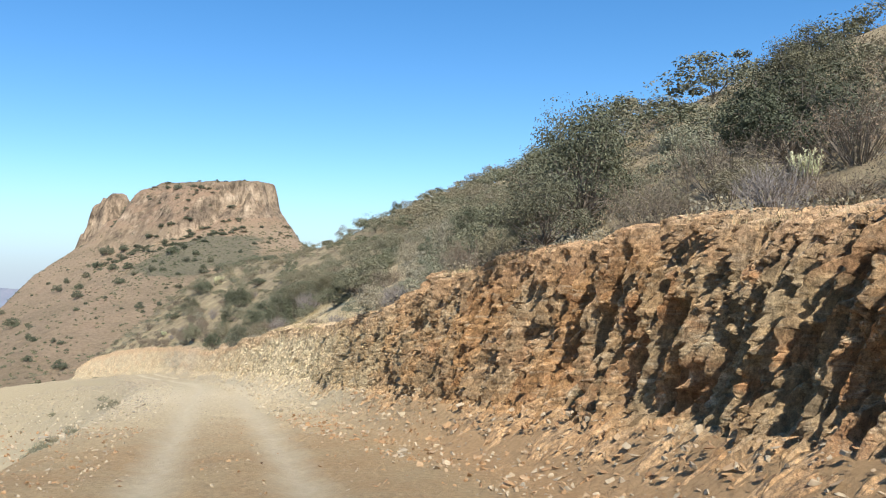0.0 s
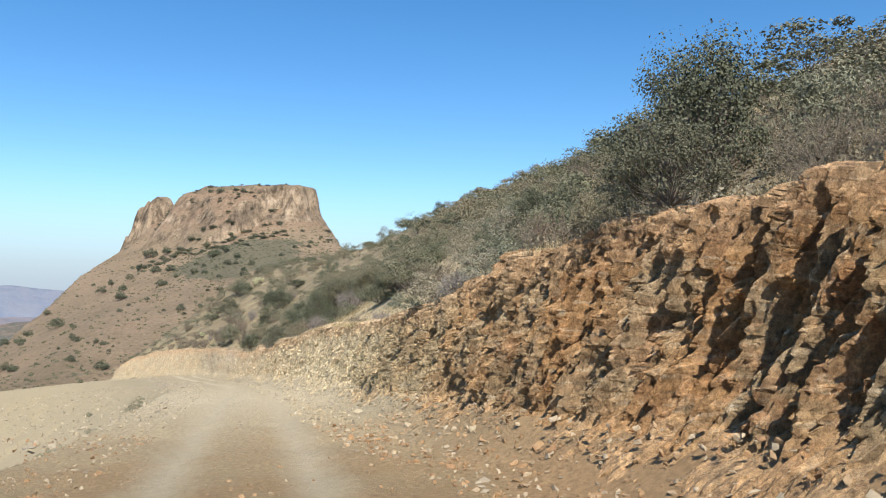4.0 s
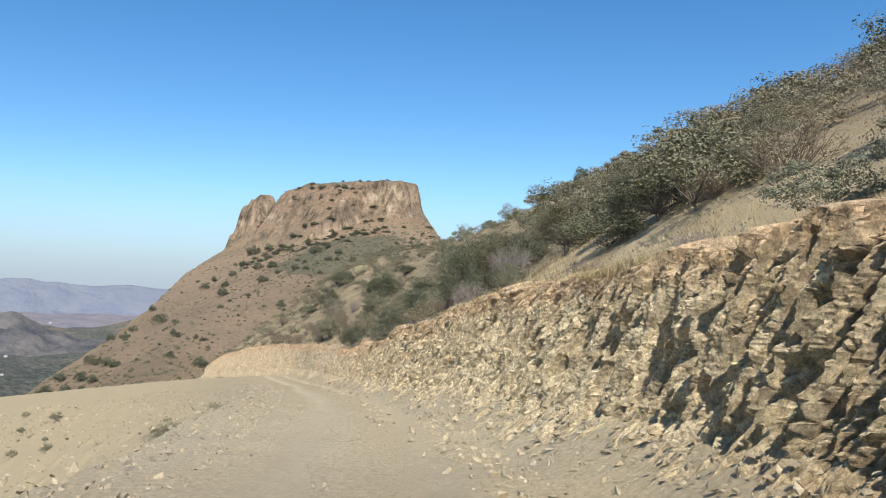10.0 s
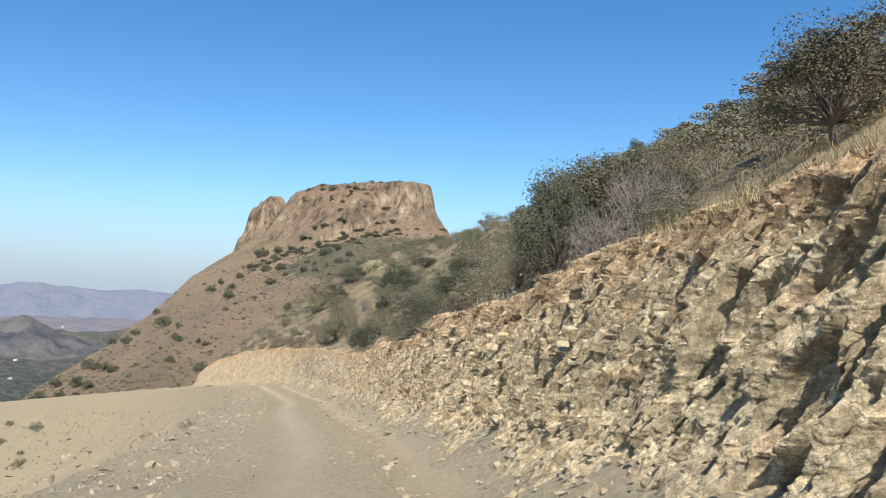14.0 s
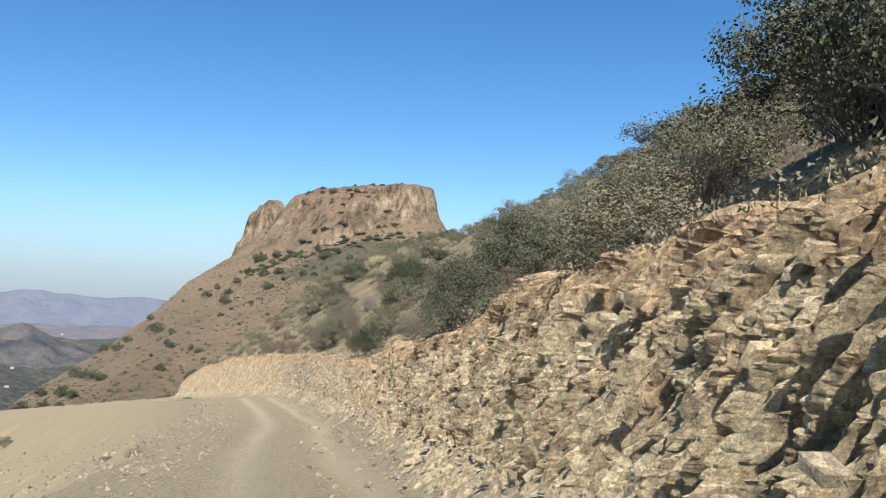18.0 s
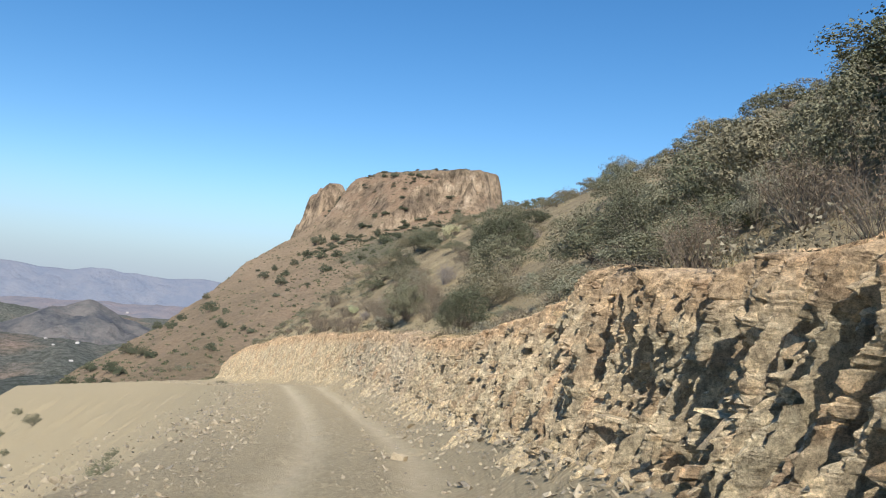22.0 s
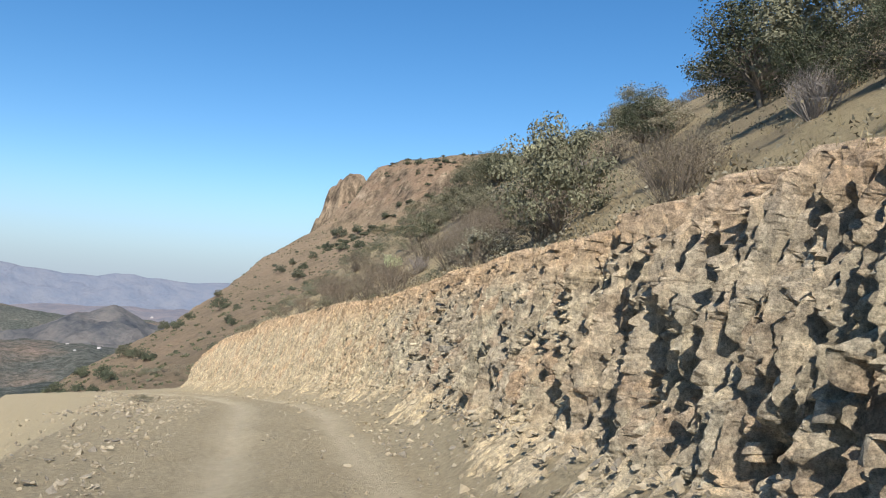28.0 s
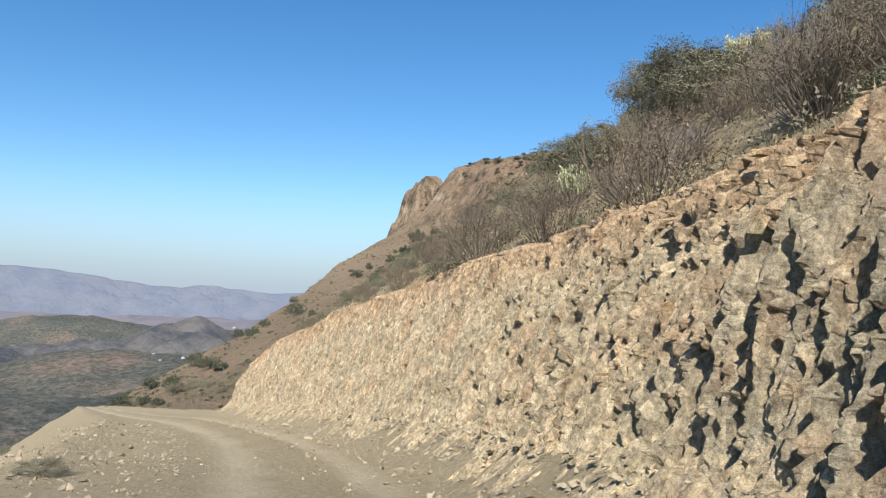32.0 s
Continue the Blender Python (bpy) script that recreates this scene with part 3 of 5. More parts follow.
out = big * (0.09 * ribs(0.62, 1.1, 100) + 0.085 * ribs(0.31, 0.6, 110)) + fine_ * (0.07 * ribs(0.16, 0.35, 120) + 0.05 * ribs(0.085, 0.2, 125))
out = out + fine_ * (0.04 * cells(0.20, 1.1, 300, 0.9) + 0.04 * cells(0.10, 0.5, 310, 0.9) + 0.022 * cells(0.05, 0.2, 320, 0.8))
out = out + 0.36 * slots(0.52, 0.055 * wide, 1.2, holes * 1.25, 130) + 0.26 * slots(0.27, 0.036 * wide, 0.7, holes * 1.25, 140) + 0.16 * slots(0.14, 0.026 * wide, 0.42, holes * 1.2, 150)
out = out + (0.05 + 0.08 * early) * groove(1.15, 0.26, 84, 2.0) + (0.08 + 0.06 * early) * groove(2.9, 0.45, 86, 2.6) + 0.04 * groove(6.5, 1.0, 88, 2.6) + (1 - fade) * (0.20 * groove(2.6, 0.18, 98, 2.4) + 0.12 * groove(6.0, 0.3, 99, 2.4))
out = out - 0.09 * ramp(pocket(WS + tilt * wz, wz), 0.30, 0.42)
chip = rng_wall.uniform(-1, 1, WS.shape)
out = calm * env * (out + 0.02 + 0.14 * fbm(WS * 0.4, bed * 0.45, 38, 3)) + 0.016 * fbm(WS * 6, wz * 6, 39, 3) * (0.5 + env) + np.interp(WS, (0, 40, 60, 98, 107), (0.011, 0.011, 0.011, 0.011, 0.004)) * chip * (WV > 0.01)
out = out + (1 - ramp(WV, 0.14, 0.34)) * ramp(WV, 0.0, 0.05) * (0.07 * fbm(WS * 3.3, WV * 11, 47, 4) + 0.06 * blocks(0.12, 0.12, 48))
wu = wu - out
wz = wz + np.where(WV < 0.2, 0.10 * fbm(WS * 3, WV * 9, 41, 3) * low, 0)
bx, by = place(WS, wu)
bank = sheet("cut_bank", np.stack([bx, by, road_z(WS) + wz], -1), ROCK, np.stack([WS, WV], -1))
tagged(bank, "freshly cut rock face of rusty, tan and grey layered shale beside the road", "rock face", kind="structure")

# ---- blocks of the bank: leaning columns of broken shale ----
def bank_blocks():
    """Rows of (joint, width, height over the road, thickness, how far it stands out, tilt of its face two ways)."""
    pick, rows, k = np.random.default_rng(5), [], -3.0
    swell = vnoise(np.arange(-10, 140, 0.05) * 1.1, np.zeros(3000), 181) + 0.8 * vnoise(np.arange(-10, 140, 0.05) * 3.1, np.zeros(3000), 182)
    while k < 126.5:
        wide_ = float(np.interp(k, (0, 14, 24, 40, 52, 75, 82, 90, 105, 126), (0.062, 0.06, 0.055, 0.072, 0.062, 0.075, 0.055, 0.07, 0.055, 0.05)))
        thick = float(np.interp(k, (0, 14, 24, 40, 52, 75, 90, 105, 126), (0.07, 0.06, 0.055, 0.062, 0.055, 0.06, 0.045, 0.07, 0.09)))
        w = wide_ * math.exp(pick.normal() * 0.5)
        part_of = float(np.interp(k, BLOCK_S, BLOCK_SHARE))
        top_ = float(top_z(k)) - 0.04
        deep = pick.uniform() < 0.13                   # an open joint: the whole column stands back
        rib = 0.045 * float(swell[int((k + 10) / 0.05)]) + ((-0.10 - 0.10 * pick.uniform()) if deep else 0.075 * pick.uniform())
        face_turn = 0.45 + 0.2 * pick.normal()         # the fronts step out along the road
        h = 0.30 + 0.3 * pick.uniform()
        soil = float(np.interp(k, (0, 28, 36, 50, 56, 90, 100, 128), (0.15, 0.9, 0.8, 0.25, 0.5, 0.45, 0.5, 0.6)))
        drift = 0.0
        while h < top_:
            th = thick * math.exp(pick.normal() * 0.55)
            if pick.uniform() < 0.10:
                th *= 2.4
            th = min(th, top_ - h)
            if th < 0.015:
                break
            drift = 0.75 * drift + pick.normal() * 0.018
            keep_ = part_of * (0.93 if not deep else 0.6) * (1.0 if h < top_ - soil else 0.45)
            if pick.uniform() < keep_:
                low_ = rib + drift - 0.07 * max(0.0, (h - top_ + 0.3) / 0.3)
                rows.append((k, w * pick.uniform(0.85, 1.35), h, th * pick.uniform(0.85, 1.0), low_, face_turn + pick.normal() * 0.2, pick.normal() * 0.2))
            h += th
        k += w * 0.96
    rows = np.array(rows)
    hollow = np.maximum(pocket(rows[:, 0], rows[:, 2]), pocket(rows[:, 0] * 2.3 + 40, rows[:, 2] * 2.1) - 0.04)
    return rows[hollow < 0.4], pick


def block_mesh(rows, pick):
    """Uneven broken fronts, and sides that run back into the bank."""
    n = len(rows)
    k, w, h, th, stand_out, ta, tb = (c[:, None] for c in rows.T)
    a = np.array([[-0.5, 0.5, 0.5, -0.5, 0.0]]) + pick.normal(size=(n, 5)) * np.array([0.1, 0.1, 0.1, 0.1, 0.2])
    c = np.array([[0, 0, 1, 1, 0.5]]) + pick.normal(size=(n, 5)) * np.array([0.1, 0.1, 0.1, 0.1, 0.18])
    worn = np.minimum(w, th * 1.5) * np.array([1, 1, 1, 1, -0.25])
    front = stand_out + ta * a * w + tb * (c - 0.5) * th - worn * pick.uniform(0.0, 0.3, (n, 5))
    z = h + c * th + (0.05 + 0.75 * joint_tilt(k)) * a * w
    s = k + a * w - joint_tilt(k) * z + 0.10 * vnoise(k * 1.7, h * 0.9, 31) + 0.03 * vnoise(k * 5, z * 5, 43)
    base = face_u(s) - 0.23 + face_out(s, np.maximum(z - 0.61, -0.4)) - 0.14 * np.interp(s, (0, 60, 98, 107), (1.2, 1.0, 1.0, 0.6)) * fbm(s * 0.4, z * 0.45, 38, 3)
    base = base - 0.06 * fbm(s * 1.8, z * 1.5, 45, 3)
    ring = [0, 1, 2, 3]
    ss = np.concatenate([s, s[:, ring]], 1)
    zz = np.concatenate([z, z[:, ring]], 1)
    uu = np.concatenate([base - front, (base - front)[:, ring] + 0.13], 1)
    x, y = place(ss, uu)
    verts = np.stack([x, y, road_z(ss) + zz], -1)
    tris = [(i, (i + 1) % 4, 4) for i in range(4)]
    for i in range(4):
        j = (i + 1) % 4
        tris += [(j, i, 5 + i), (j, 5 + i, 5 + j)]
    v = np.clip(0.2 + 0.70 * (zz - 0.61) / (top_z(ss) - 0.61), 0.13, 0.92)
    return verts, np.array(tris), np.stack([ss, v], -1)


rows, pick = bank_blocks()
bv, bq, bp = block_mesh(rows, pick)
near = np.nonzero((rows[:, 0] > 44.0) & (rows[:, 0] < 46.0) & (rows[:, 1] > 0.06) & (rows[:, 3] > 0.06))[0][:300]      # these stand singly, the rest are one mesh
for i in near:
    me = bpy.data.meshes.new("block")
    fill_mesh(me, bv[i], bq, bp[i])
    me.materials.append(ROCK)
    new("block", me).parent = bank
rest = np.setdiff1d(np.arange(len(rows)), near)
me = bpy.data.meshes.new("blocks")
fill_mesh(me, bv[rest].reshape(-1, 3), (bq[None] + 9 * np.arange(len(rest))[:, None, None]).reshape(-1, 3), bp[rest].reshape(-1, 2))
me.materials.append(ROCK)
rest_ob = tagged(new("blocks", me), "broken shale blocks and thin leaves in leaning columns", kind="stuff")
rest_ob.parent = bank

# ---- butte hill ----
def seg_dist(x, y, ax, ay, bx, by):
    vx, vy = bx - ax, by - ay
    t = np.clip(((x - ax) * vx + (y - ay) * vy) / (vx * vx + vy * vy), 0, 1)
    return np.hypot(x - ax - t * vx, y - ay - t * vy), t


def butte_height(x, y):
    wob = 3.0 * fbm(x * 0.05, y * 0.05, 51) + 1.6 * fbm(x * 0.2, y * 0.2, 52, 3)
    d1, t1 = seg_dist(x, y, -165, 440, -99, 397.5)
    d2, t2 = seg_dist(x, y, -193, 449, -184, 445)
    d = np.minimum(d1 - 22, d2 - 12)
    base = 36 - 0.27 * np.maximum(d, 0) - 4.0 * (1 - np.exp(-np.maximum(d, 0) / 9)) - 0.4 * np.maximum(-(x + 184), 0) * ramp(y, 360, 420) - 0.27 * np.maximum(-(x + 105), 0) * np.clip((420 - y) / 150, 0, 1)
    base = base - 0.8 * np.maximum(-156 - 0.24 * (y - 226) - x, 0)      # the ridge on its west side
    base = base - 0.9 * np.maximum(0.97 * (x + 94) + 0.23 * (y - 394) - 17, 0) * ramp(y, 345, 385)      # steep east end
    base = np.where(y > 470, base - 0.3 * (y - 470), base)
    base = base + 1.0 * fbm(x * 0.03, y * 0.03, 53) + 0.35 * fbm(x * 0.2, y * 0.2, 54, 3)
    flute = 3.0 * np.abs(vnoise(x * 0.16 + 0.05 * y, y * 0.16, 56)) + 1.8 * np.abs(vnoise(x * 0.36, y * 0.36, 64))
    base = base - 0.35 * np.maximum(165 - y, 0)
    run = np.interp(t1, (0, 0.15, 0.3, 0.9, 0.99), (18, 24, 42, 42, 8)) * np.where(y < 430, 1.0, 0.4)
    crag1 = ramp(-(d1 - 12 - run + wob * 0.6), 0, run)
    crag2 = ramp(-(d2 - 17 + wob * 0.7 + flute), 0, 11)
    top = np.interp(t1, (0, 0.12, 0.25, 0.8, 1), (10, 17.5, 24.5, 23.5, 22)) + 0.5 * fbm(x * 0.08, y * 0.08, 55, 3)
    band = ramp(-(d1 - 15 + wob + flute), 0, 7)
    share = np.interp(t1, (0, 0.15, 0.3, 0.75, 0.95, 1), (0.3, 0.2, 0.08, 0.14, 0.25, 0.6))      # cliffs at both ends, a slope between
    step = (1 - share) * crag1 + share * band
    cliff = np.clip(4 * np.minimum(1, 2.2 * share) * band * (1 - band) + 4 * crag2 * (1 - crag2), 0, 1)
    base = base + cliff * (1.2 * fbm(x * 0.16, y * 0.16, 59, 4) + 0.8 * np.abs(vnoise(x * 0.33, y * 0.33, 60)))
    z = base + np.maximum(step * top, crag2 * (np.interp(t2, (0, 0.2, 0.45, 1), (21, 23, 19.5, 21)) + 0.9 * fbm(x * 0.1, y * 0.1, 57, 3)))
    # the road's bench along its foot
    rs = (x - FAR_A[0]) * FAR_D[0] + (y - FAR_A[1]) * FAR_D[1]
    ru = (x - FAR_A[0]) * FAR_D[1] - (y - FAR_A[1]) * FAR_D[0]
    cap = float(road_z(128.0)) - 0.124 * rs - 0.5 + 0.75 * np.maximum(ru - 3.0, 0) - 0.64 * np.maximum(-ru - 2.4, 0)
    return np.where((rs > 0) & (rs < 190), np.minimum(z, cap), z)


FAR_A = [float(k) for k in place(150.0, 0.0)]
FAR_D = [(float(b) - a) / 150 for a, b in zip(FAR_A, place(300.0, 0.0))]
FAR_A = [a - 22 * d for a, d in zip(FAR_A, FAR_D)]
hx, hy = np.meshgrid(np.arange(-330, 40, 1.3), np.arange(96, 490, 1.3), indexing="ij")
hz = butte_height(hx, hy)


def hill_material():
    m, nt, b = material("butte_earth", 0.95, 0.1)
    p = position(nt)
    col = ramp_node(nt, noise_node(nt, 0.05, 6, p, 0.6), [(0.35, (0.30, 0.225, 0.142)), (0.6, (0.385, 0.28, 0.18)), (0.75, (0.34, 0.23, 0.148))])
    # grey-green low scrub over the middle of the slope, redder earth under the crags
    place_ = nt.nodes.new("ShaderNodeSeparateXYZ")
    nt.links.new(p, place_.inputs[0])
    ax = maths(nt, 'DIVIDE', maths(nt, 'ADD', place_.outputs[0], 100.0), 24.0)
    ay = maths(nt, 'DIVIDE', maths(nt, 'SUBTRACT', place_.outputs[1], 325.0), 42.0)
    near_ = maths(nt, 'ADD', maths(nt, 'ADD', maths(nt, 'MULTIPLY', ax, ax), maths(nt, 'MULTIPLY', ay, ay)), maths(nt, 'MULTIPLY', maths(nt, 'SUBTRACT', noise_node(nt, 0.05, 5, p, 0.6), 0.5), 2.2))
    col = mix(nt, maths(nt, 'MULTIPLY', ramp_node(nt, near_, [(0.75, (1, 1, 1)), (1.0, (0, 0, 0))]), 0.8), col, (0.17, 0.16, 0.105))
    high = ramp_node(nt, maths(nt, 'DIVIDE', maths(nt, 'ADD', place_.outputs[2], maths(nt, 'MULTIPLY', noise_node(nt, 0.04, 4, p), 14.0)), 60.0, True), [(0.62, (0, 0, 0)), (0.75, (1, 1, 1))])
    col = mix(nt, maths(nt, 'MULTIPLY', high, 0.7), col, (0.36, 0.235, 0.15))
    crown_ = ramp_node(nt, maths(nt, 'DIVIDE', maths(nt, 'ADD', place_.outputs[2], maths(nt, 'MULTIPLY', noise_node(nt, 0.08, 5, p), 8.0)), 80.0, True), [(0.72, (0, 0, 0)), (0.78, (1, 1, 1))])
    geo = nt.nodes.new("ShaderNodeNewGeometry")
    sep = nt.nodes.new("ShaderNodeSeparateXYZ")
    nt.links.new(geo.outputs["True Normal"], sep.inputs[0])
    steep = ramp_node(nt, sep.outputs[2], [(0.54, (1, 1, 1)), (0.70, (0, 0, 0))])
    rock = ramp_node(nt, noise_node(nt, 0.12, 7, p, 0.65), [(0.32, (0.16, 0.12, 0.085)), (0.44, (0.27, 0.20, 0.135)), (0.56, (0.42, 0.31, 0.205)), (0.68, (0.55, 0.42, 0.29))])
    crack = noise_node(nt, 0.42, 7, stretched(nt, p, (1.0, 1.0, 0.25)), 0.7)
    rock = mix(nt, 0.8, rock, ramp_node(nt, crack, [(0.42, (0.42, 0.42, 0.42)), (0.5, (0.92, 0.92, 0.92)), (0.64, (1.3, 1.3, 1.3))]), 'MULTIPLY')
    col = mix(nt, steep, col, rock)
    col = mix(nt, maths(nt, 'MULTIPLY', crown_, 0.4), col, (0.17, 0.155, 0.10))
    fine = noise_node(nt, 0.9, 7, p, 0.75)
    col = mix(nt, 0.6, col, ramp_node(nt, fine, [(0.3, (0.5, 0.5, 0.5)), (0.7, (1.3, 1.3, 1.3))]), 'MULTIPLY')
    nt.links.new(col, b.inputs["Base Color"])
    bump(nt, b, noise_node(nt, 0.7, 9, p, 0.75), 1.0, 1.8)
    return m


butte = sheet("butte", np.stack([hx, hy, hz], -1), hill_material(), None, False)
tagged(butte, "flat-topped reddish rock butte on a dry brown hill", "hill", kind="structure")


# ---- valley and distance ----
def bumps(x, y, rows):
    z = 0.0
    for cx, cy, rx, ry, turn, h in rows:
        c, k = math.cos(radians(turn)), math.sin(radians(turn))
        a, b = ((x - cx) * c + (y - cy) * k) / rx, (-(x - cx) * k + (y - cy) * c) / ry
        z = z + h * np.exp(-(a * a + b * b))
    return z


def valley_height(x, y):
    r = np.hypot(x + 30, y - 80)
    z = -52 - 88 * ramp(r, 60, 500) - 60 * ramp(r, 700, 2600)
    far = ramp(r, 200, 500)
    # the slope across the valley, low hills, and a cone-shaped hill above the town
    z = z + bumps(x, y, ((-760, 420, 260, 190, 25, 70), (-520, 640, 150, 110, 20, 22), (-640, 1000, 330, 180, 30, 34), (-900, 900, 200, 150, 10, 40), (-2350, 2300, 500, 260, 40, 110),
                         (-1500, 2900, 500, 250, 20, 100), (-1000, 1900, 420, 230, 35, 60)))
    z = z + far * (10 * fbm(x * 0.006, y * 0.006, 61) + 5 * (1 - np.abs(vnoise(x * 0.012, y * 0.012, 62))) + 2.5 * fbm(x * 0.04, y * 0.04, 63, 3))
    return z


ang = np.radians(np.concatenate([np.arange(0, 80, 0.45), np.arange(80, 361, 4.0)]))      # to the left of +y
dist = np.concatenate([[1.0], np.geomspace(20, 4700, 190)])
VA, VR = np.meshgrid(ang, dist, indexing="ij")
vx, vy = -30 - VR * np.sin(VA), 80 + VR * np.cos(VA)


def scrub_material():
    m, nt, b = material("hazed_scrub_hills", 0.95, 0.05)
    p = position(nt)
    # scrub and bare-earth tones, raised and greyed to paint in valley haze
    col = ramp_node(nt, noise_node(nt, 0.006, 6, p, 0.6), [(0.35, (0.115, 0.122, 0.108)), (0.52, (0.16, 0.156, 0.138)), (0.66, (0.27, 0.205, 0.165))])
    dots = ramp_node(nt, noise_node(nt, 0.12, 6, p, 0.8), [(0.42, (0.45, 0.5, 0.42)), (0.62, (1.3, 1.25, 1.2))])
    col = mix(nt, 0.85, col, dots, 'MULTIPLY')
    nt.links.new(col, b.inputs["Base Color"])
    bump(nt, b, noise_node(nt, 0.1, 7, p, 0.75), 1.0, 6.0)
    return m


valley = sheet("valley", np.stack([vx, vy, valley_height(vx, vy)], -1), scrub_material(), None, True)
tagged(valley, "dark scrub-covered hills and valley floor beyond the road", "valley", kind="structure")


def far_ridge(name, angles, radii, tops, share, rough, seed, base, label):
    """A distant range as a strip of slopes: crest heights by the angle to the left of +y."""
    fa, fr = np.meshgrid(np.radians(angles), np.linspace(radii[0], radii[-1], 33), indexing="ij")
    g = np.degrees(fa)
    crest = np.interp(g, *tops) + rough * fbm(g * 0.5, g * 0, seed, 4)
    z = base + (crest - base) * np.interp(fr, radii, share) + rough * (1.6 * fbm(g * 0.8, fr * 0.018, seed + 1, 4) - 1.2 * np.abs(vnoise(g * 0.7 + fr * 0.004, fr * 0.006, seed + 2))) * np.clip((0.97 - np.interp(fr, radii, share)) * 6, 0, 1)
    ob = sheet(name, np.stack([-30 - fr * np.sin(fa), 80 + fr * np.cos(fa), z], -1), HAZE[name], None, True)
    return tagged(ob, label, "mountains", kind="structure")


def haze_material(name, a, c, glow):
    # air haze is painted into the slope colours, and emission makes them glow faintly
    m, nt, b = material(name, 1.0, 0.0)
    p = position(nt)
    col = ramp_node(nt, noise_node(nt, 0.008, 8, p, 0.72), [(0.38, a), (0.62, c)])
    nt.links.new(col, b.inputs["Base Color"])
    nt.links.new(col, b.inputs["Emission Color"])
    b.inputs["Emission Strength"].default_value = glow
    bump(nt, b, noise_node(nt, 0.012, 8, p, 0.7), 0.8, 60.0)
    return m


# bluish and grey tones with glow stand in for the air between
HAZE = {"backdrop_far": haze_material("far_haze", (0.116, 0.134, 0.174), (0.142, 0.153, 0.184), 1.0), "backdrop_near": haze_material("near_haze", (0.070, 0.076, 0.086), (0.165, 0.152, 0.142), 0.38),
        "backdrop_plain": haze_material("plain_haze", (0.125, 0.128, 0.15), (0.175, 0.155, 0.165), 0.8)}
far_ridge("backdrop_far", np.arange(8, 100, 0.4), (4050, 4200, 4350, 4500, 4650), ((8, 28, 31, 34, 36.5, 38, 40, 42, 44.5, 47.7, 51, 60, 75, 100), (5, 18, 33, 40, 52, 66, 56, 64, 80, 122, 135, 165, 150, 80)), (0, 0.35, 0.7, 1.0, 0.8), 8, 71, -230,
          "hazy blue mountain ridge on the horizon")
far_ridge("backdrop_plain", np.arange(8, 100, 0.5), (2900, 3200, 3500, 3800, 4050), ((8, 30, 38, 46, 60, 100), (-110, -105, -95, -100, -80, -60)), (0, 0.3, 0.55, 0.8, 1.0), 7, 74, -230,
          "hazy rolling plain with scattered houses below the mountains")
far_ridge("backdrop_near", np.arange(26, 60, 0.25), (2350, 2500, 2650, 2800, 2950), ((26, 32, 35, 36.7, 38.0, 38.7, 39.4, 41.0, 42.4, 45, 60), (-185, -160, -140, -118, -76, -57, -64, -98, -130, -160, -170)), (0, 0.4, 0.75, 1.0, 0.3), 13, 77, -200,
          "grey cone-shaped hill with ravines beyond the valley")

# ---- houses of a far town ----
WHITEWASH, _, _b = material("whitewash", 0.8, 0.2)
_b.inputs["Base Color"].default_value = (0.50, 0.46, 0.42, 1)
hv, hf, hn = [], [], 0
town = np.random.default_rng(21)
cube = np.array([(-1, -1, 0), (1, -1, 0), (1, 1, 0), (-1, 1, 0), (-1, -1, 1), (1, -1, 1), (1, 1, 1), (-1, 1, 1), (-1, 0, 1.5), (1, 0, 1.5)], float)
cube_f = [(0, 1, 5, 4), (1, 2, 6, 5), (2, 3, 7, 6), (3, 0, 4, 7), (4, 5, 9, 8), (6, 7, 8, 9), (4, 8, 7, 7), (5, 6, 9, 9)]
for a0, r0, spread_a, spread_r, count, drop in ((47, 3300, 5.0, 250, 46, -172), (38, 3350, 3.0, 150, 26, -165), (40.5, 1150, 1.6, 160, 9, None), (43, 1500, 4.0, 250, 9, None)):
    for _ in range(count):
        a, r = math.radians(a0 + town.normal() * spread_a * 0.5), r0 + town.normal() * spread_r
        x, y = -30 - r * math.sin(a), 80 + r * math.cos(a)
        if drop is None:
            z = float(valley_height(np.array(x), np.array(y))) - 0.5
        else:
            z = float(np.interp(r, (2900, 3200, 3500, 3800, 4050), (-230, -190, -158, -125, -98))) + 4
        k = np.array([town.uniform(3, 8), town.uniform(3, 6), town.uniform(3, 6)]) * (0.33 if drop is None else 0.9)
        t = town.uniform(0, 3.1)
        v = cube * k
        v = np.stack([v[:, 0] * math.cos(t) - v[:, 1] * math.sin(t) + x, v[:, 0] * math.sin(t) + v[:, 1] * math.cos(t) + y, v[:, 2] + z], -1)
        hv.append(v)
        hf += [tuple(i + hn for i in f) if len(set(f)) == 4 else tuple(i + hn for i in f[:3]) for f in cube_f]
        hn += 10
me = bpy.data.meshes.new("town")
me.from_pydata([tuple(p) for p in np.concatenate(hv)], [], hf)
me.materials.append(WHITEWASH)
tagged(new("town", me), "tiny whitewashed houses of a far-off town in the valley", "houses", kind="stuff")


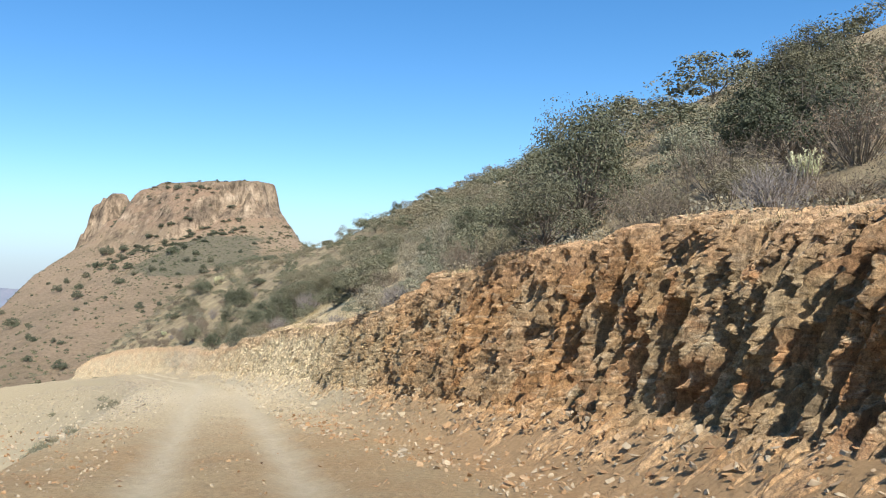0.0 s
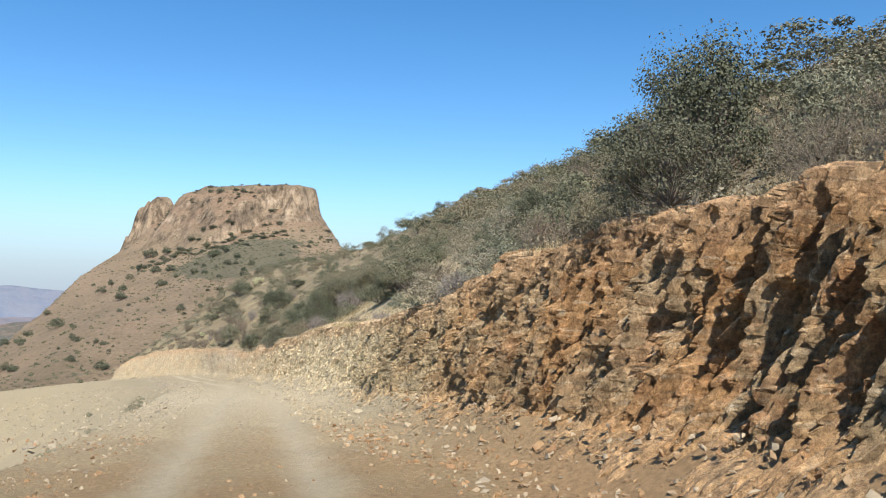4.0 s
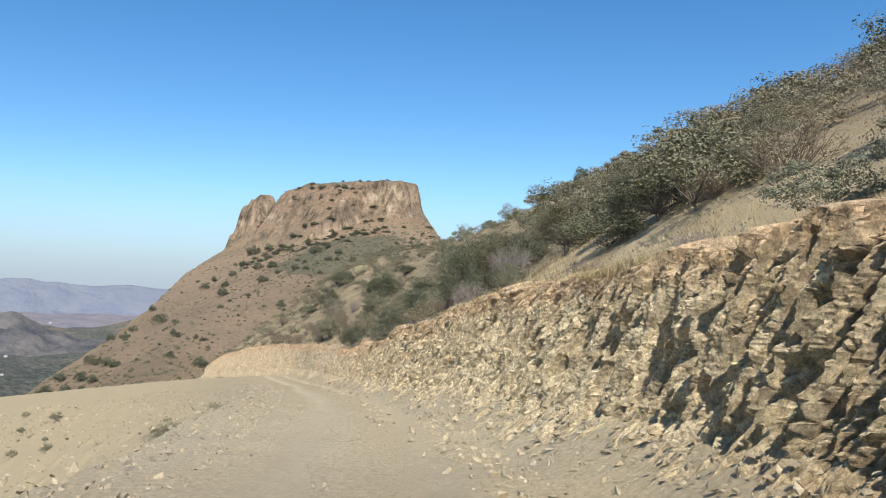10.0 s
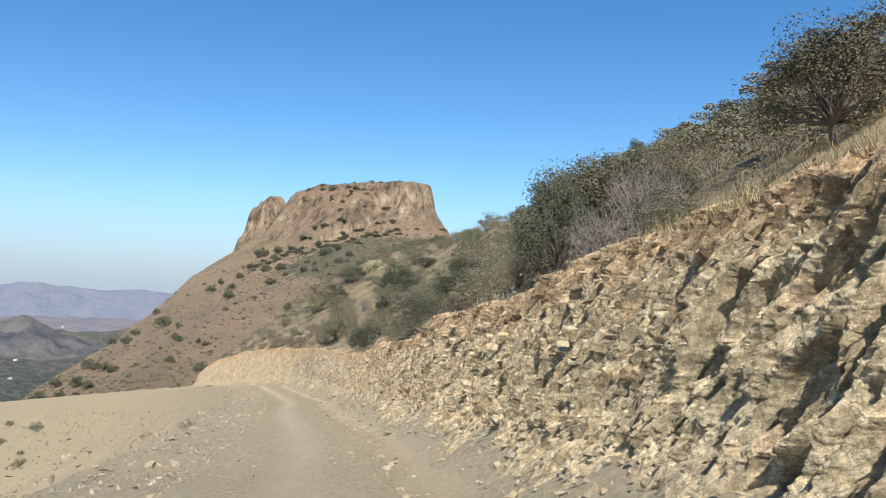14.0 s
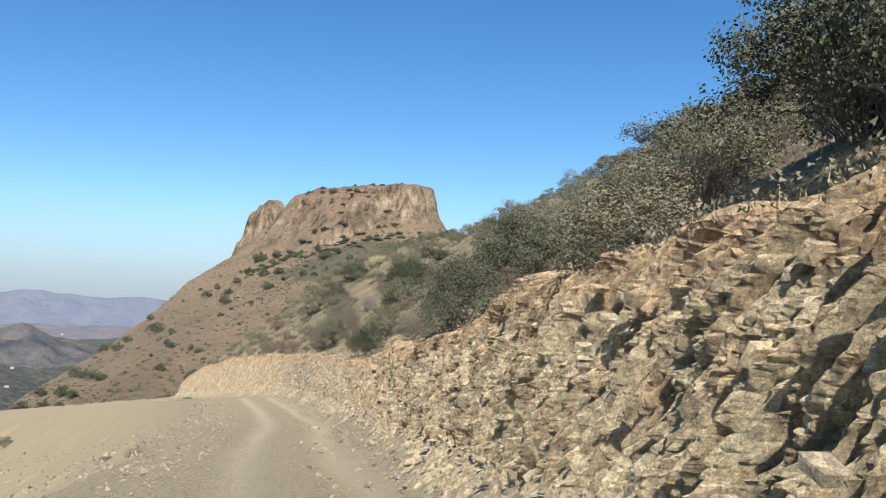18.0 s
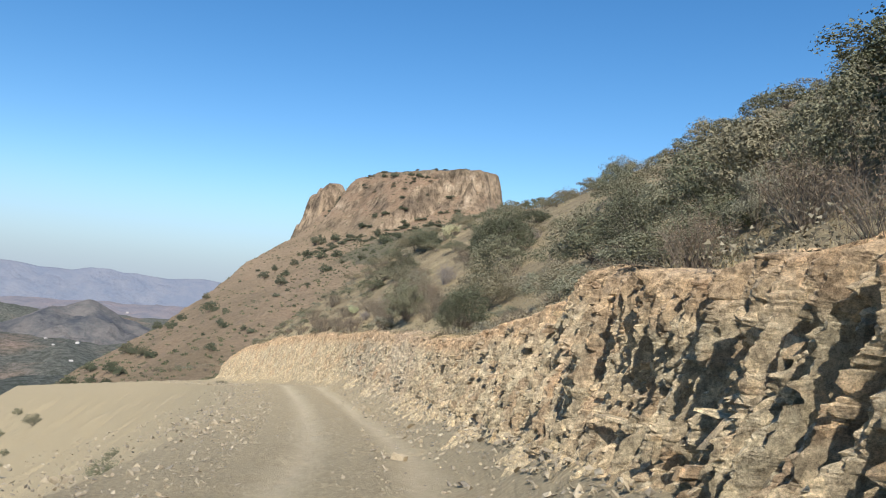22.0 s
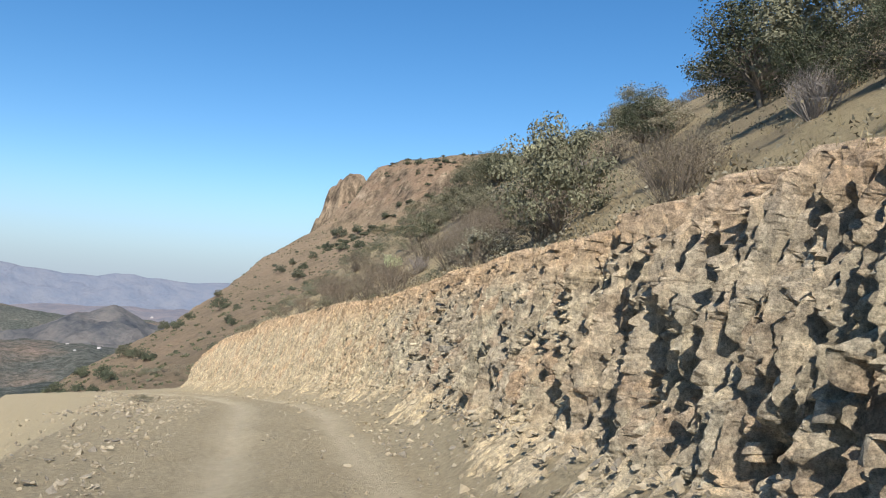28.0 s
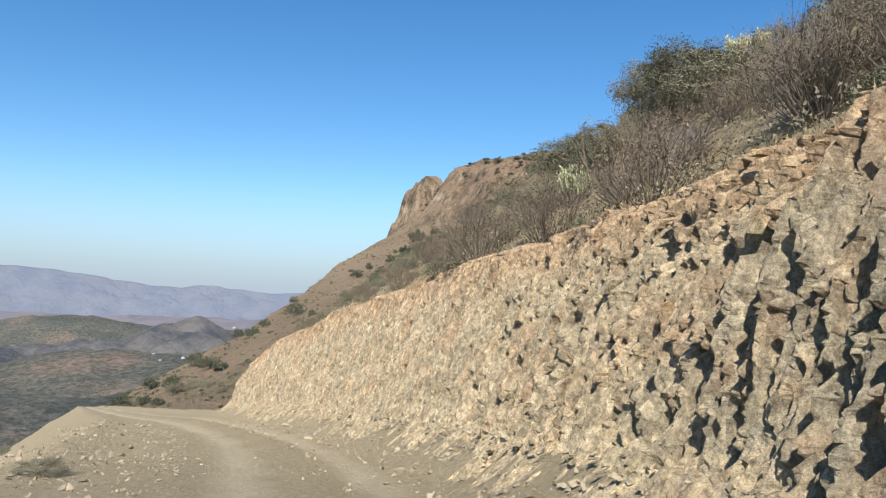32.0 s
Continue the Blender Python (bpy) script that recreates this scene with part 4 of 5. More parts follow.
# ---- plants ----
def leaf_material(name, base, dark, pale, rough=0.75, spec=0.12):
    m, nt, b = material(name, rough, spec)
    geo = nt.nodes.new("ShaderNodeNewGeometry")
    col = ramp_node(nt, geo.outputs["Random Per Island"], [(0.0, dark), (0.4, base), (0.85, base), (1.0, tuple(0.35 * p + 0.65 * q for p, q in zip(pale, base)))])
    info = nt.nodes.new("ShaderNodeObjectInfo")
    col = mix(nt, 0.65, col, ramp_node(nt, info.outputs["Random"], [(0.0, (0.55, 0.64, 0.55)), (0.3, (0.85, 0.92, 0.80)), (0.7, (1.08, 1.04, 1.0)), (1.0, (1.35, 1.15, 1.0))]), 'MULTIPLY')
    nt.links.new(col, b.inputs["Base Color"])
    b.inputs["Subsurface Weight"].default_value = 0.0
    return m


def bark_material(name, a, c):
    m, nt, b = material(name, 0.9, 0.15)
    col = ramp_node(nt, noise_node(nt, 14.0, 5, position(nt), 0.7), [(0.3, a), (0.7, c)])
    nt.links.new(col, b.inputs["Base Color"])
    return m


OAK_LEAF = leaf_material("oak_leaf", (0.122, 0.124, 0.082), (0.072, 0.074, 0.050), (0.25, 0.245, 0.165))
SUMAC_LEAF = leaf_material("sumac_leaf", (0.20, 0.188, 0.128), (0.13, 0.122, 0.082), (0.40, 0.385, 0.24))
SAGE_LEAF = leaf_material("sage_leaf", (0.25, 0.235, 0.172), (0.165, 0.155, 0.113), (0.47, 0.445, 0.325), 0.8, 0.15)
SCRUB_LEAF = leaf_material("scrub_leaf", (0.17, 0.165, 0.10), (0.10, 0.10, 0.06), (0.30, 0.26, 0.16), 0.8, 0.1)
BRUSH_LEAF = leaf_material("dry_leaf", (0.225, 0.175, 0.125), (0.115, 0.090, 0.066), (0.38, 0.31, 0.215), 0.85, 0.1)
PALE_LEAF = leaf_material("pale_leaf", (0.504, 0.504, 0.308), (0.336, 0.350, 0.210), (0.700, 0.658, 0.448), 0.6, 0.3)
BARK = bark_material("bark", (0.11, 0.09, 0.07), (0.25, 0.21, 0.17))
TWIG = bark_material("dry_twig", (0.11, 0.088, 0.066), (0.25, 0.205, 0.155))
GREY_TWIG = bark_material("grey_twig", (0.15, 0.125, 0.108), (0.32, 0.285, 0.25))

rng = np.random.default_rng(7)


def tubes(paths, radii, sides=5):
    """Tapered stems along the given lines of points, as verts and quads."""
    verts, faces, start = [], [], 0
    for pts, rad in zip(paths, radii):
        pts = np.asarray(pts, float)
        n = len(pts)
        along = np.gradient(pts, axis=0)
        along /= np.linalg.norm(along, axis=1)[:, None] + 1e-9
        ref = np.where(np.abs(along[:, 2:3]) > 0.9, [[1.0, 0, 0]], [[0, 0, 1.0]])
        a = np.cross(along, ref)
        a /= np.linalg.norm(a, axis=1)[:, None] + 1e-9
        b = np.cross(along, a)
        k = np.linspace(0, 2 * np.pi, sides, endpoint=False)
        ring = pts[:, None] + np.asarray(rad)[:, None, None] * (np.cos(k)[None, :, None] * a[:, None] + np.sin(k)[None, :, None] * b[:, None])
        verts.append(ring.reshape(-1, 3))
        i = start + np.arange(n * sides).reshape(n, sides)
        j = np.roll(i, -1, axis=1)
        faces.append(np.stack([i[:-1], j[:-1], j[1:], i[1:]], -1).reshape(-1, 4))
        start += n * sides
    return np.concatenate(verts), np.concatenate(faces)


def leaves(centres, size, width, up=0.3, way=None, small=False, facing=None):
    """One pointed, slightly cupped leaf at each place; small: a plain three-cornered one."""
    n = len(centres)
    d = rng.normal(size=(n, 3)) if way is None else way + rng.normal(size=(n, 3)) * 0.45
    d[:, 2] += up
    d /= np.linalg.norm(d, axis=1)[:, None]
    e = np.cross(d, rng.normal(size=(n, 3)))
    e /= np.linalg.norm(e, axis=1)[:, None] + 1e-9
    if facing is not None:                             # lie over the clump, like shingles, but loosely
        g = facing + rng.normal(size=(n, 3)) * 0.5
        g /= np.linalg.norm(g, axis=1)[:, None] + 1e-9
        e = np.cross(g, d)
        e /= np.linalg.norm(e, axis=1)[:, None] + 1e-9
        d = np.cross(e, g)
    f = np.cross(d, e)
    k = size * rng.uniform(0.6, 1.25, (n, 1))
    if small:
        return np.stack([centres + e * k * width, centres + d * k, centres - e * k * width], 1).reshape(-1, 3), np.arange(3 * n).reshape(n, 3)
    q = np.stack([centres, centres + d * k * 0.5 + e * k * width + f * k * 0.12, centres + d * k, centres + d * k * 0.5 - e * k * width + f * k * 0.12], 1)
    return q.reshape(-1, 3), np.arange(4 * n).reshape(n, 4)


def mesh_part(name, verts, faces, mat, parent, smooth=False):
    me = bpy.data.meshes.new(name)
    fill_mesh(me, verts, faces, None, smooth)
    me.materials.append(mat)
    ob = new(name, me)
    ob.parent = parent
    return ob


def crown_points(h, w, clumps, per, low=0.25, spread_r=0.24):
    """Clump centres over a lumpy dome, and leaf places round each."""
    ang = rng.uniform(0, 2 * np.pi, clumps)
    rad = np.sqrt(rng.uniform(0.05, 1, clumps))
    lift = low + (1 - low) * np.sqrt(np.clip(1 - rad ** 2 * 0.9, 0, 1)) * rng.uniform(0.3, 1.05, clumps) ** 0.8
    c = np.stack([np.cos(ang) * rad * w * 0.42, np.sin(ang) * rad * w * 0.42, lift * h * 0.88], -1)
    r = spread_r * min(w, h) * rng.uniform(0.4, 1.35, clumps)
    p = rng.normal(size=(clumps, per, 3))
    p /= np.linalg.norm(p, axis=2)[:, :, None]
    p *= rng.uniform(0.2, 1.0, (clumps, per, 1)) ** 0.4
    p[:, :, 2] *= 0.75
    pts = (c[:, None] + p * r[:, None, None]).reshape(-1, 3)
    out = (p / (np.linalg.norm(p, axis=2)[:, :, None] + 1e-9) + np.array([0, 0, 0.35])).reshape(-1, 3)
    bare = np.repeat(rng.uniform(0, 1, clumps) < 0.12, per) & (rng.uniform(0, 1, clumps * per) < 0.7)      # some clumps are thin
    keep = (pts[:, 2] > 0.03 * h) & (rng.uniform(-1.5, 0.3, clumps * per) < p[:, :, 2].reshape(-1)) & ~bare
    return c, pts[keep], out[keep]


def stems_to(c, h, base_r, share=1.0, trunk=0.25, sides=5, spoke=0.0, w0=1.0):
    paths, radii = [], []
    fork = np.array([0.03 * h, 0.02 * h, trunk * h])
    paths.append([(0, 0, -0.12), (0.02 * h, 0.0, trunk * h * 0.5), fork])
    radii.append([base_r * 1.25, base_r, base_r * 0.85])
    for p in c[: int(len(c) * share)]:
        m = fork + (p - fork) * 0.5 + rng.normal(size=3) * 0.05 * h
        paths.append([fork * 0.9, fork + (m - fork) * 0.5 + rng.normal(size=3) * 0.02 * h, m, p])
        radii.append([base_r * 0.42, base_r * 0.3, base_r * 0.2, base_r * 0.08])
        if spoke:
            for _ in range(3):
                d = rng.normal(size=3)
                d *= spoke * min(h, w0) * rng.uniform(0.5, 0.9) / np.linalg.norm(d)
                paths.append([p - d * 0.1, p + d])
                radii.append([base_r * 0.1, base_r * 0.04])
    return tubes(paths, radii, sides)


def leafy(name, h, w, clumps, per, leaf, width, mat, base_r, bark=None, low=0.2, spread_r=0.24, trunk=0.25, up=0.3, small=False):
    top = new(name)
    c, pts, out = crown_points(h, w, clumps, per, low, spread_r)
    v, f = stems_to(c, h, base_r, 0.4 if small == 1 else 0.45 if small else 1.0, trunk, 3 if small else 4, 0.0 if small == 1 else spread_r, w)
    mesh_part("trunk", v, f, bark or BARK, top, True)
    v, f = leaves(pts, leaf, width, up, None, small, out)
    mesh_part("crown" if name.endswith("tree") else "foliage", v, f, mat, top)
    return top


def twiggy(name, h, w, twigs, mat, leaf=None, leaf_mat=None, per=0, fat=0.006):
    top = new(name)
    paths, radii, tips = [], [], []
    for _ in range(twigs):
        a, out = rng.uniform(0, 2 * np.pi), math.sqrt(rng.uniform(0, 1))
        rise = h * (0.45 + 0.55 * math.sqrt(1 - 0.8 * out * out)) * rng.uniform(0.7, 1.05)
        tip = np.array([math.cos(a) * out * w * 0.5, math.sin(a) * out * w * 0.5, rise])
        foot = np.array([math.cos(a) * out * w * 0.10, math.sin(a) * out * w * 0.10, -0.05])
        m = foot + (tip - foot) * 0.5 + rng.normal(size=3) * 0.10 * h
        paths.append([foot, m, tip])
        radii.append([fat * 1.6, fat, fat * 0.3])
        tips.append((m, tip))
        for _ in range(3):
            q = m + (tip - m) * rng.uniform(0.0, 0.6)
            paths.append([q, q + (tip - m) * 0.25 + rng.normal(size=3) * 0.14 * h])
            radii.append([fat * 0.7, fat * 0.2])
            tips.append((q, paths[-1][1]))
    v, f = tubes(paths, radii, 3)
    mesh_part("framework", v, f, mat, top)
    if per:
        pick = rng.integers(0, len(tips), per)
        t = rng.uniform(0.2, 1.0, (per, 1))
        base = np.array([tips[i][0] for i in pick]) * (1 - t) + np.array([tips[i][1] for i in pick]) * t
        v, f = leaves(base + rng.normal(size=base.shape) * 0.012, leaf, 0.22, 0.4, None, True)
        mesh_part("foliage", v, f, leaf_mat, top)
    return top


def rosettes(name, h, w, count, per):
    """Upright pale shoots, each a spike of fleshy leaves."""
    top = new(name)
    paths, radii, pts, ways = [], [], [], []
    for _ in range(count):
        a, out = rng.uniform(0, 2 * np.pi), math.sqrt(rng.uniform(0, 1))
        tip = np.array([math.cos(a) * out * w * 0.45, math.sin(a) * out * w * 0.45, h * rng.uniform(0.65, 1.0)])
        foot = tip * np.array([0.35, 0.35, 0.0]) + np.array([0, 0, -0.05])
        paths.append([foot, (foot + tip) / 2 + rng.normal(size=3) * 0.03, tip])
        radii.append([0.014, 0.010, 0.005])
        for k in range(per):
            t = 0.45 + 0.55 * k / per
            pts.append(foot + (tip - foot) * t)
            b = rng.uniform(0, 2 * np.pi)
            ways.append((math.cos(b), math.sin(b), 1.0))
    v, f = tubes(paths, radii, 4)
    mesh_part("stalk", v, f, TWIG, top)
    v, f = leaves(np.array(pts), 0.085, 0.22, 0.3, np.array(ways))
    mesh_part("foliage", v, f, PALE_LEAF, top)
    return top


KINDS = {
    "oak": ([leafy("oak_tree", 2.5, 2.3, 64, 330, 0.040, 0.42, OAK_LEAF, 0.05, low=0.12, spread_r=0.155, trunk=0.18) for _ in range(3)], 2.5, 2.3,
            "evergreen scrub oak with leathery grey-green leaves on the slope", "tree", "scrub oaks on the hillside"),
    "sumac": ([leafy("green_bush", 1.7, 2.0, 46, 240, 0.040, 0.44, SUMAC_LEAF, 0.025, low=0.06, spread_r=0.18, trunk=0.12, small=2) for _ in range(3)], 1.7, 2.0,
              "rounded olive-green chaparral bush on the dry slope", "bush", "green bushes on the hillside"),
    "sage": ([leafy("sage_bush", 1.0, 1.4, 36, 190, 0.032, 0.36, SAGE_LEAF, 0.016, TWIG, low=0.15, spread_r=0.2, trunk=0.1, up=0.6, small=2) for _ in range(3)], 1.0, 1.4,
             "low grey-green sagebrush with small pale leaves", "bush", "sagebrush on the hillside"),
    "brush": ([twiggy("dry_bush", 1.0, 1.4, 95, TWIG, 0.032, BRUSH_LEAF, 1800, 0.0042) for _ in range(3)], 1.0, 1.4,
              "dry brown twiggy bush with withered leaves", "bush", "dry bushes on the hillside"),
    "dead": ([twiggy("dead_bush", 0.9, 1.2, 105, GREY_TWIG, 0.04, BRUSH_LEAF, 140, 0.006) for _ in range(2)], 0.9, 1.2,
             "bare grey dead bush of fine branching twigs", "bush", "dead bushes on the bank"),
    "pale": ([rosettes("pale_shrub", 0.8, 0.9, 38, 16)], 0.8, 0.9, "pale green shrub with upright fleshy leaf spikes", "shrub", "pale shrubs on the bank"),
    "far": ([leafy("green_shrub", 2.0, 3.0, 22, 70, 0.22, 0.42, OAK_LEAF, 0.05, low=0.06, spread_r=0.32, trunk=0.1, small=True) for _ in range(3)], 2.0, 3.0,
            "dark green shrub standing alone on the dry hill", "shrub", "shrubs on the butte hill"),
    "slope": ([leafy("chaparral_bush", 2.0, 3.0, 30, 140, 0.078, 0.42, SUMAC_LEAF, 0.05, low=0.08, spread_r=0.24, trunk=0.1, small=True) for _ in range(3)], 2.0, 3.0,
              "dense grey-green chaparral bush high on the slope", "bush", "chaparral bushes on the slope"),
    "high": ([leafy("hillside_bush", 2.0, 3.0, 24, 120, 0.098, 0.42, SUMAC_LEAF, 0.05, low=0.08, spread_r=0.25, trunk=0.1, small=1) for _ in range(3)], 2.0, 3.0,
             "distant grey-green bush on the upper hillside", "bush", "bushes on the upper hillside"),
    "low_sumac": ([leafy("low_green_bush", 1.5, 1.9, 26, 130, 0.052, 0.40, SUMAC_LEAF, 0.03, low=0.08, spread_r=0.23, trunk=0.12, small=True) for _ in range(3)], 1.5, 1.9,
                  "low olive-green bush among the hillside scrub", "bush", "low green bushes in the scrub"),
    "low_sage": ([leafy("grey_bush", 0.9, 1.5, 24, 120, 0.042, 0.36, SAGE_LEAF, 0.016, TWIG, low=0.1, spread_r=0.23, trunk=0.1, up=0.6, small=True) for _ in range(3)], 0.9, 1.5,
                 "low grey sage-like bush among the hillside scrub", "bush", "low grey bushes in the scrub"),
    "low_brush": ([twiggy("brown_bush", 0.9, 1.4, 30, TWIG, 0.048, BRUSH_LEAF, 760, 0.006) for _ in range(2)], 0.9, 1.4,
                  "low withered brown bush among the hillside scrub", "bush", "low brown bushes in the scrub"),
}
for protos, *_rest in KINDS.values():
    for ob in protos:
        ob["free"] = 1
        tagged(ob, _rest[2], _rest[3], _rest[4])


def stand(kind, x, y, z, h, w, lean=0.0):
    """One plant of a kind at a spot, grown to height h and width w."""
    protos, ph, pw = KINDS[kind][:3]
    ob = protos[int(rng.integers(len(protos)))]
    k = w / pw
    m = pose(x, y, z, lean, 0, rng.uniform(0, 360)) @ Matrix.Diagonal((k, k, h / ph, 1))
    if ob.get("free"):
        del ob["free"]
        ob.matrix_basis = m
        return ob
    made = copy_thing(ob, Matrix.Identity(4))
    made.matrix_basis = m
    return made


taken = []


def plant(kind, s, u, h, w, sink=0.05):
    if u > 0:                                          # keep behind the edge of the bank
        u = max(u, float(face_u(s) + face_out(s, top_z(s) - 0.61)) + 0.1 + 0.12 * w)
    x, y = place(s, u)
    stand(kind, float(x), float(y), float(lip_z(s, u)) - sink * h, h, w)
    taken.append((s, u, w))


# listed plants: metres along, metres right, height, width
OAKS = [(10.8, 8.8, 2.3, 2.4), (12.2, 4.9, 1.7, 1.7), (14.2, 6.6, 3.2, 2.6), (86, 26.2, 2.4, 1.8), (55.8, 2.7, 1.8, 1.8), (90, 7.6, 1.6, 1.6), (14.5, 12, 2.4, 2.4), (15.5, 13.5, 2.5, 2.4), (24.7, 8.7, 1.7, 1.6), (26.3, 8.7, 1.8, 2.1), (34.7, 6, 1.6, 2), (37.6, 6.3, 1.3, 1.5), (38.5, 7.9, 1.3, 1.7), (40.5, 6, 1.8, 2.1), (46.2, 4.2, 2.6, 1.8), (47.5, 5.4, 2.4, 2.8), (47.5, 6.7, 1.9, 2.2), (48.5, 5.3, 2.6, 2.7), (60.8, 5.6, 2.4, 2.8), (71.8, 6.5, 2.1, 2.1), (79.4, 4.2, 1.9, 2), (81, 20, 1.2, 1.7), (87.2, 6.6, 1.3, 1.2)]
OAKS += [(95, 10.1, 3.2, 3.6), (102, 11.5, 2.2, 2.2), (101.7, 14.8, 1.3, 3), (103.6, 38, 2.4, 2.4), (113.5, 10.8, 3, 2.8), (118, 15.3, 2.2, 3.4)]
SUMACS = [(93, 4.6, 2.7, 2.6), (13.8, 4.8, 0.9, 0.9), (14.8, 5.8, 1.3, 1.1), (16.5, 5.8, 1.6, 2), (18.5, 6.2, 1.5, 2), (20.8, 6.8, 1.4, 2), (27.6, 7.4, 1.7, 1.2), (30.3, 9.6, 1.5, 2.4), (32.8, 5.9, 1.9, 2.9), (35.7, 5.3, 1.1, 2.3), (35.9, 7.5, 1.4, 1.9), (37.2, 6.4, 1.2, 2), (37.3, 9.8, 0.9, 1.5), (48.3, 6.5, 1.5, 2.2), (48.3, 11.4, 1.5, 2.7), (48.8, 3.2, 1, 1.6), (52, 5.8, 1.5, 2.1), (55.5, 5.6, 1.6, 2.2), (57.5, 5.4, 1.6, 2.2), (60.4, 5.7, 1.8, 2.1), (60.6, 7, 1.9, 1.9)]
SUMACS += [(62.5, 9, 1.9, 2.2), (62.8, 5.4, 1.6, 1.8), (63.2, 7.9, 2.1, 1.9), (63.8, 10.4, 1.4, 2), (64.5, 5.4, 1.5, 2.2), (66, 11.5, 1.5, 2.1), (66.5, 5.8, 1.7, 2.4), (68.9, 6.5, 1.7, 2.4), (77, 7.8, 2.3, 2.5), (78.3, 7.9, 2.3, 2.8), (78.5, 11.9, 2.8, 3.2), (79.5, 3.8, 1.3, 1.1), (80.6, 13.9, 2, 3), (81.2, 5.4, 2.3, 2.5), (82.5, 11.3, 1.7, 2.4), (83.8, 5.6, 1.5, 2.4), (90, 8.3, 2.4, 3.2), (90.5, 14.3, 2, 3.2), (92.5, 15.5, 2, 3), (95.2, 5.2, 0.8, 1.7)]
SUMACS += [(96.6, 17.1, 1.7, 2.5), (97.2, 11.5, 2.4, 3.2), (98.9, 29.6, 1.5, 2.7), (100.2, 26.3, 1.9, 3), (102, 21.4, 1.7, 3), (104.9, 23.7, 1.7, 3), (105.8, 14, 2.6, 2.8), (110, 17.9, 1.8, 2.7), (110.4, 9.7, 2, 3), (111.7, 14.3, 1, 2.1), (112, 19.2, 1.5, 2.7), (116.5, 9.8, 1.4, 3), (117.6, 11.3, 1.5, 2.7), (117.6, 15.5, 2.1, 3), (118.1, 19.6, 1.1, 2.1), (119.8, 15.4, 2.4, 3.2), (122, 17.3, 2, 3)]
SAGES = [(13.7, 8.7, 1.6, 1.8), (17.4, 4.9, 0.9, 1.5), (19.2, 5.2, 0.9, 1.6), (20.4, 4, 1, 1.7), (21.5, 5.3, 0.9, 1.5), (22.5, 6.4, 1.2, 1.9), (22.7, 5.5, 0.6, 1.2), (24, 6, 1, 1.7), (25.3, 5.8, 0.6, 1.3), (25.5, 6.8, 1.2, 2), (26.8, 5.3, 0.9, 1.3), (27.5, 4.7, 0.8, 1.4), (28.1, 7.7, 2, 2.5), (33.4, 6.2, 0.5, 0.7), (52.5, 4.7, 1.1, 1.3), (53.8, 4.9, 1.1, 1.3), (57.7, 4, 0.5, 0.6), (61.2, 7, 2.2, 3), (63, 4.4, 0.9, 0.8), (63.9, 3, 0.6, 1.1)]
SAGES += [(69.5, 4.6, 0.9, 1.5), (73, 5.2, 1, 1.7), (75.2, 5.6, 1.1, 1.8), (76.2, 6.4, 1, 1.5), (77.7, 8.9, 2, 3), (77.9, 6.9, 0.9, 1.6), (80.2, 6.4, 0.7, 1.7), (94.2, 3.4, 0.9, 1.7), (101.4, 11.9, 1.4, 2.1), (105.5, 8.8, 1.5, 2.2), (108.4, 4.2, 0.7, 1.1), (115.4, 11.1, 1.2, 1.4)]
BRUSH = [(8.7, 8.1, 1.1, 1.6), (10.4, 8.8, 0.7, 1.3), (10.5, 7.4, 1.2, 2), (10.8, 6.2, 0.9, 1.4), (11, 10.3, 1.2, 1.3), (15.4, 4.7, 0.9, 1.4), (18.7, 6.3, 1, 1.6), (26.6, 8.5, 0.8, 1), (31.3, 6.7, 0.8, 2.2), (32.6, 6.1, 0.5, 0.7), (49.8, 4.5, 0.9, 1.1), (51.5, 4.3, 1.1, 1.5), (52.3, 5.7, 0.6, 0.9), (56, 3.5, 1.1, 1.2), (56.4, 2.9, 0.5, 0.6), (58.8, 2.9, 0.6, 0.8), (59.2, 4.8, 1, 1.5), (62, 3.2, 0.7, 0.9), (62, 4.4, 0.9, 1.4), (67.5, 4.4, 0.8, 1.3)]
BRUSH += [(89.2, 4.9, 1, 1.4), (90, 5.6, 0.9, 1.3), (91.1, 5.7, 1, 1.6), (94.9, 4, 1, 1.3), (95, 5.1, 1.5, 1.6), (96, 5.8, 1.5, 1.8), (97, 6.6, 1.4, 1.8), (97.1, 4.2, 1.3, 1.4), (99, 5.2, 1.1, 2.2), (100.6, 5.6, 1.3, 2.4), (101.2, 7.2, 1.5, 2.6), (102.2, 6, 1.4, 2.6), (103.7, 11.4, 1.4, 1.8), (104, 6.5, 1.3, 1.7), (105.6, 4.5, 0.7, 1.6), (107, 6, 1, 2.2), (108.5, 9.3, 1.5, 2.4), (109.8, 13.8, 0.7, 1.4), (110.2, 4.5, 0.7, 1), (111.5, 5.8, 1, 2.2)]
BRUSH += [(113.9, 4.5, 1, 1.8), (115.5, 3.5, 0.9, 1.2), (118.3, 5.7, 1.1, 1.6), (119.5, 7.9, 1.3, 1.7), (122.1, 13.3, 1.1, 2.5)]
BRUSH += [(102.7, 5.4, 1.3, 2.2), (103.6, 3.4, 1.3, 2.2), (107.3, 4, 1.2, 1.8), (110.2, 3.3, 1.3, 2.2)]
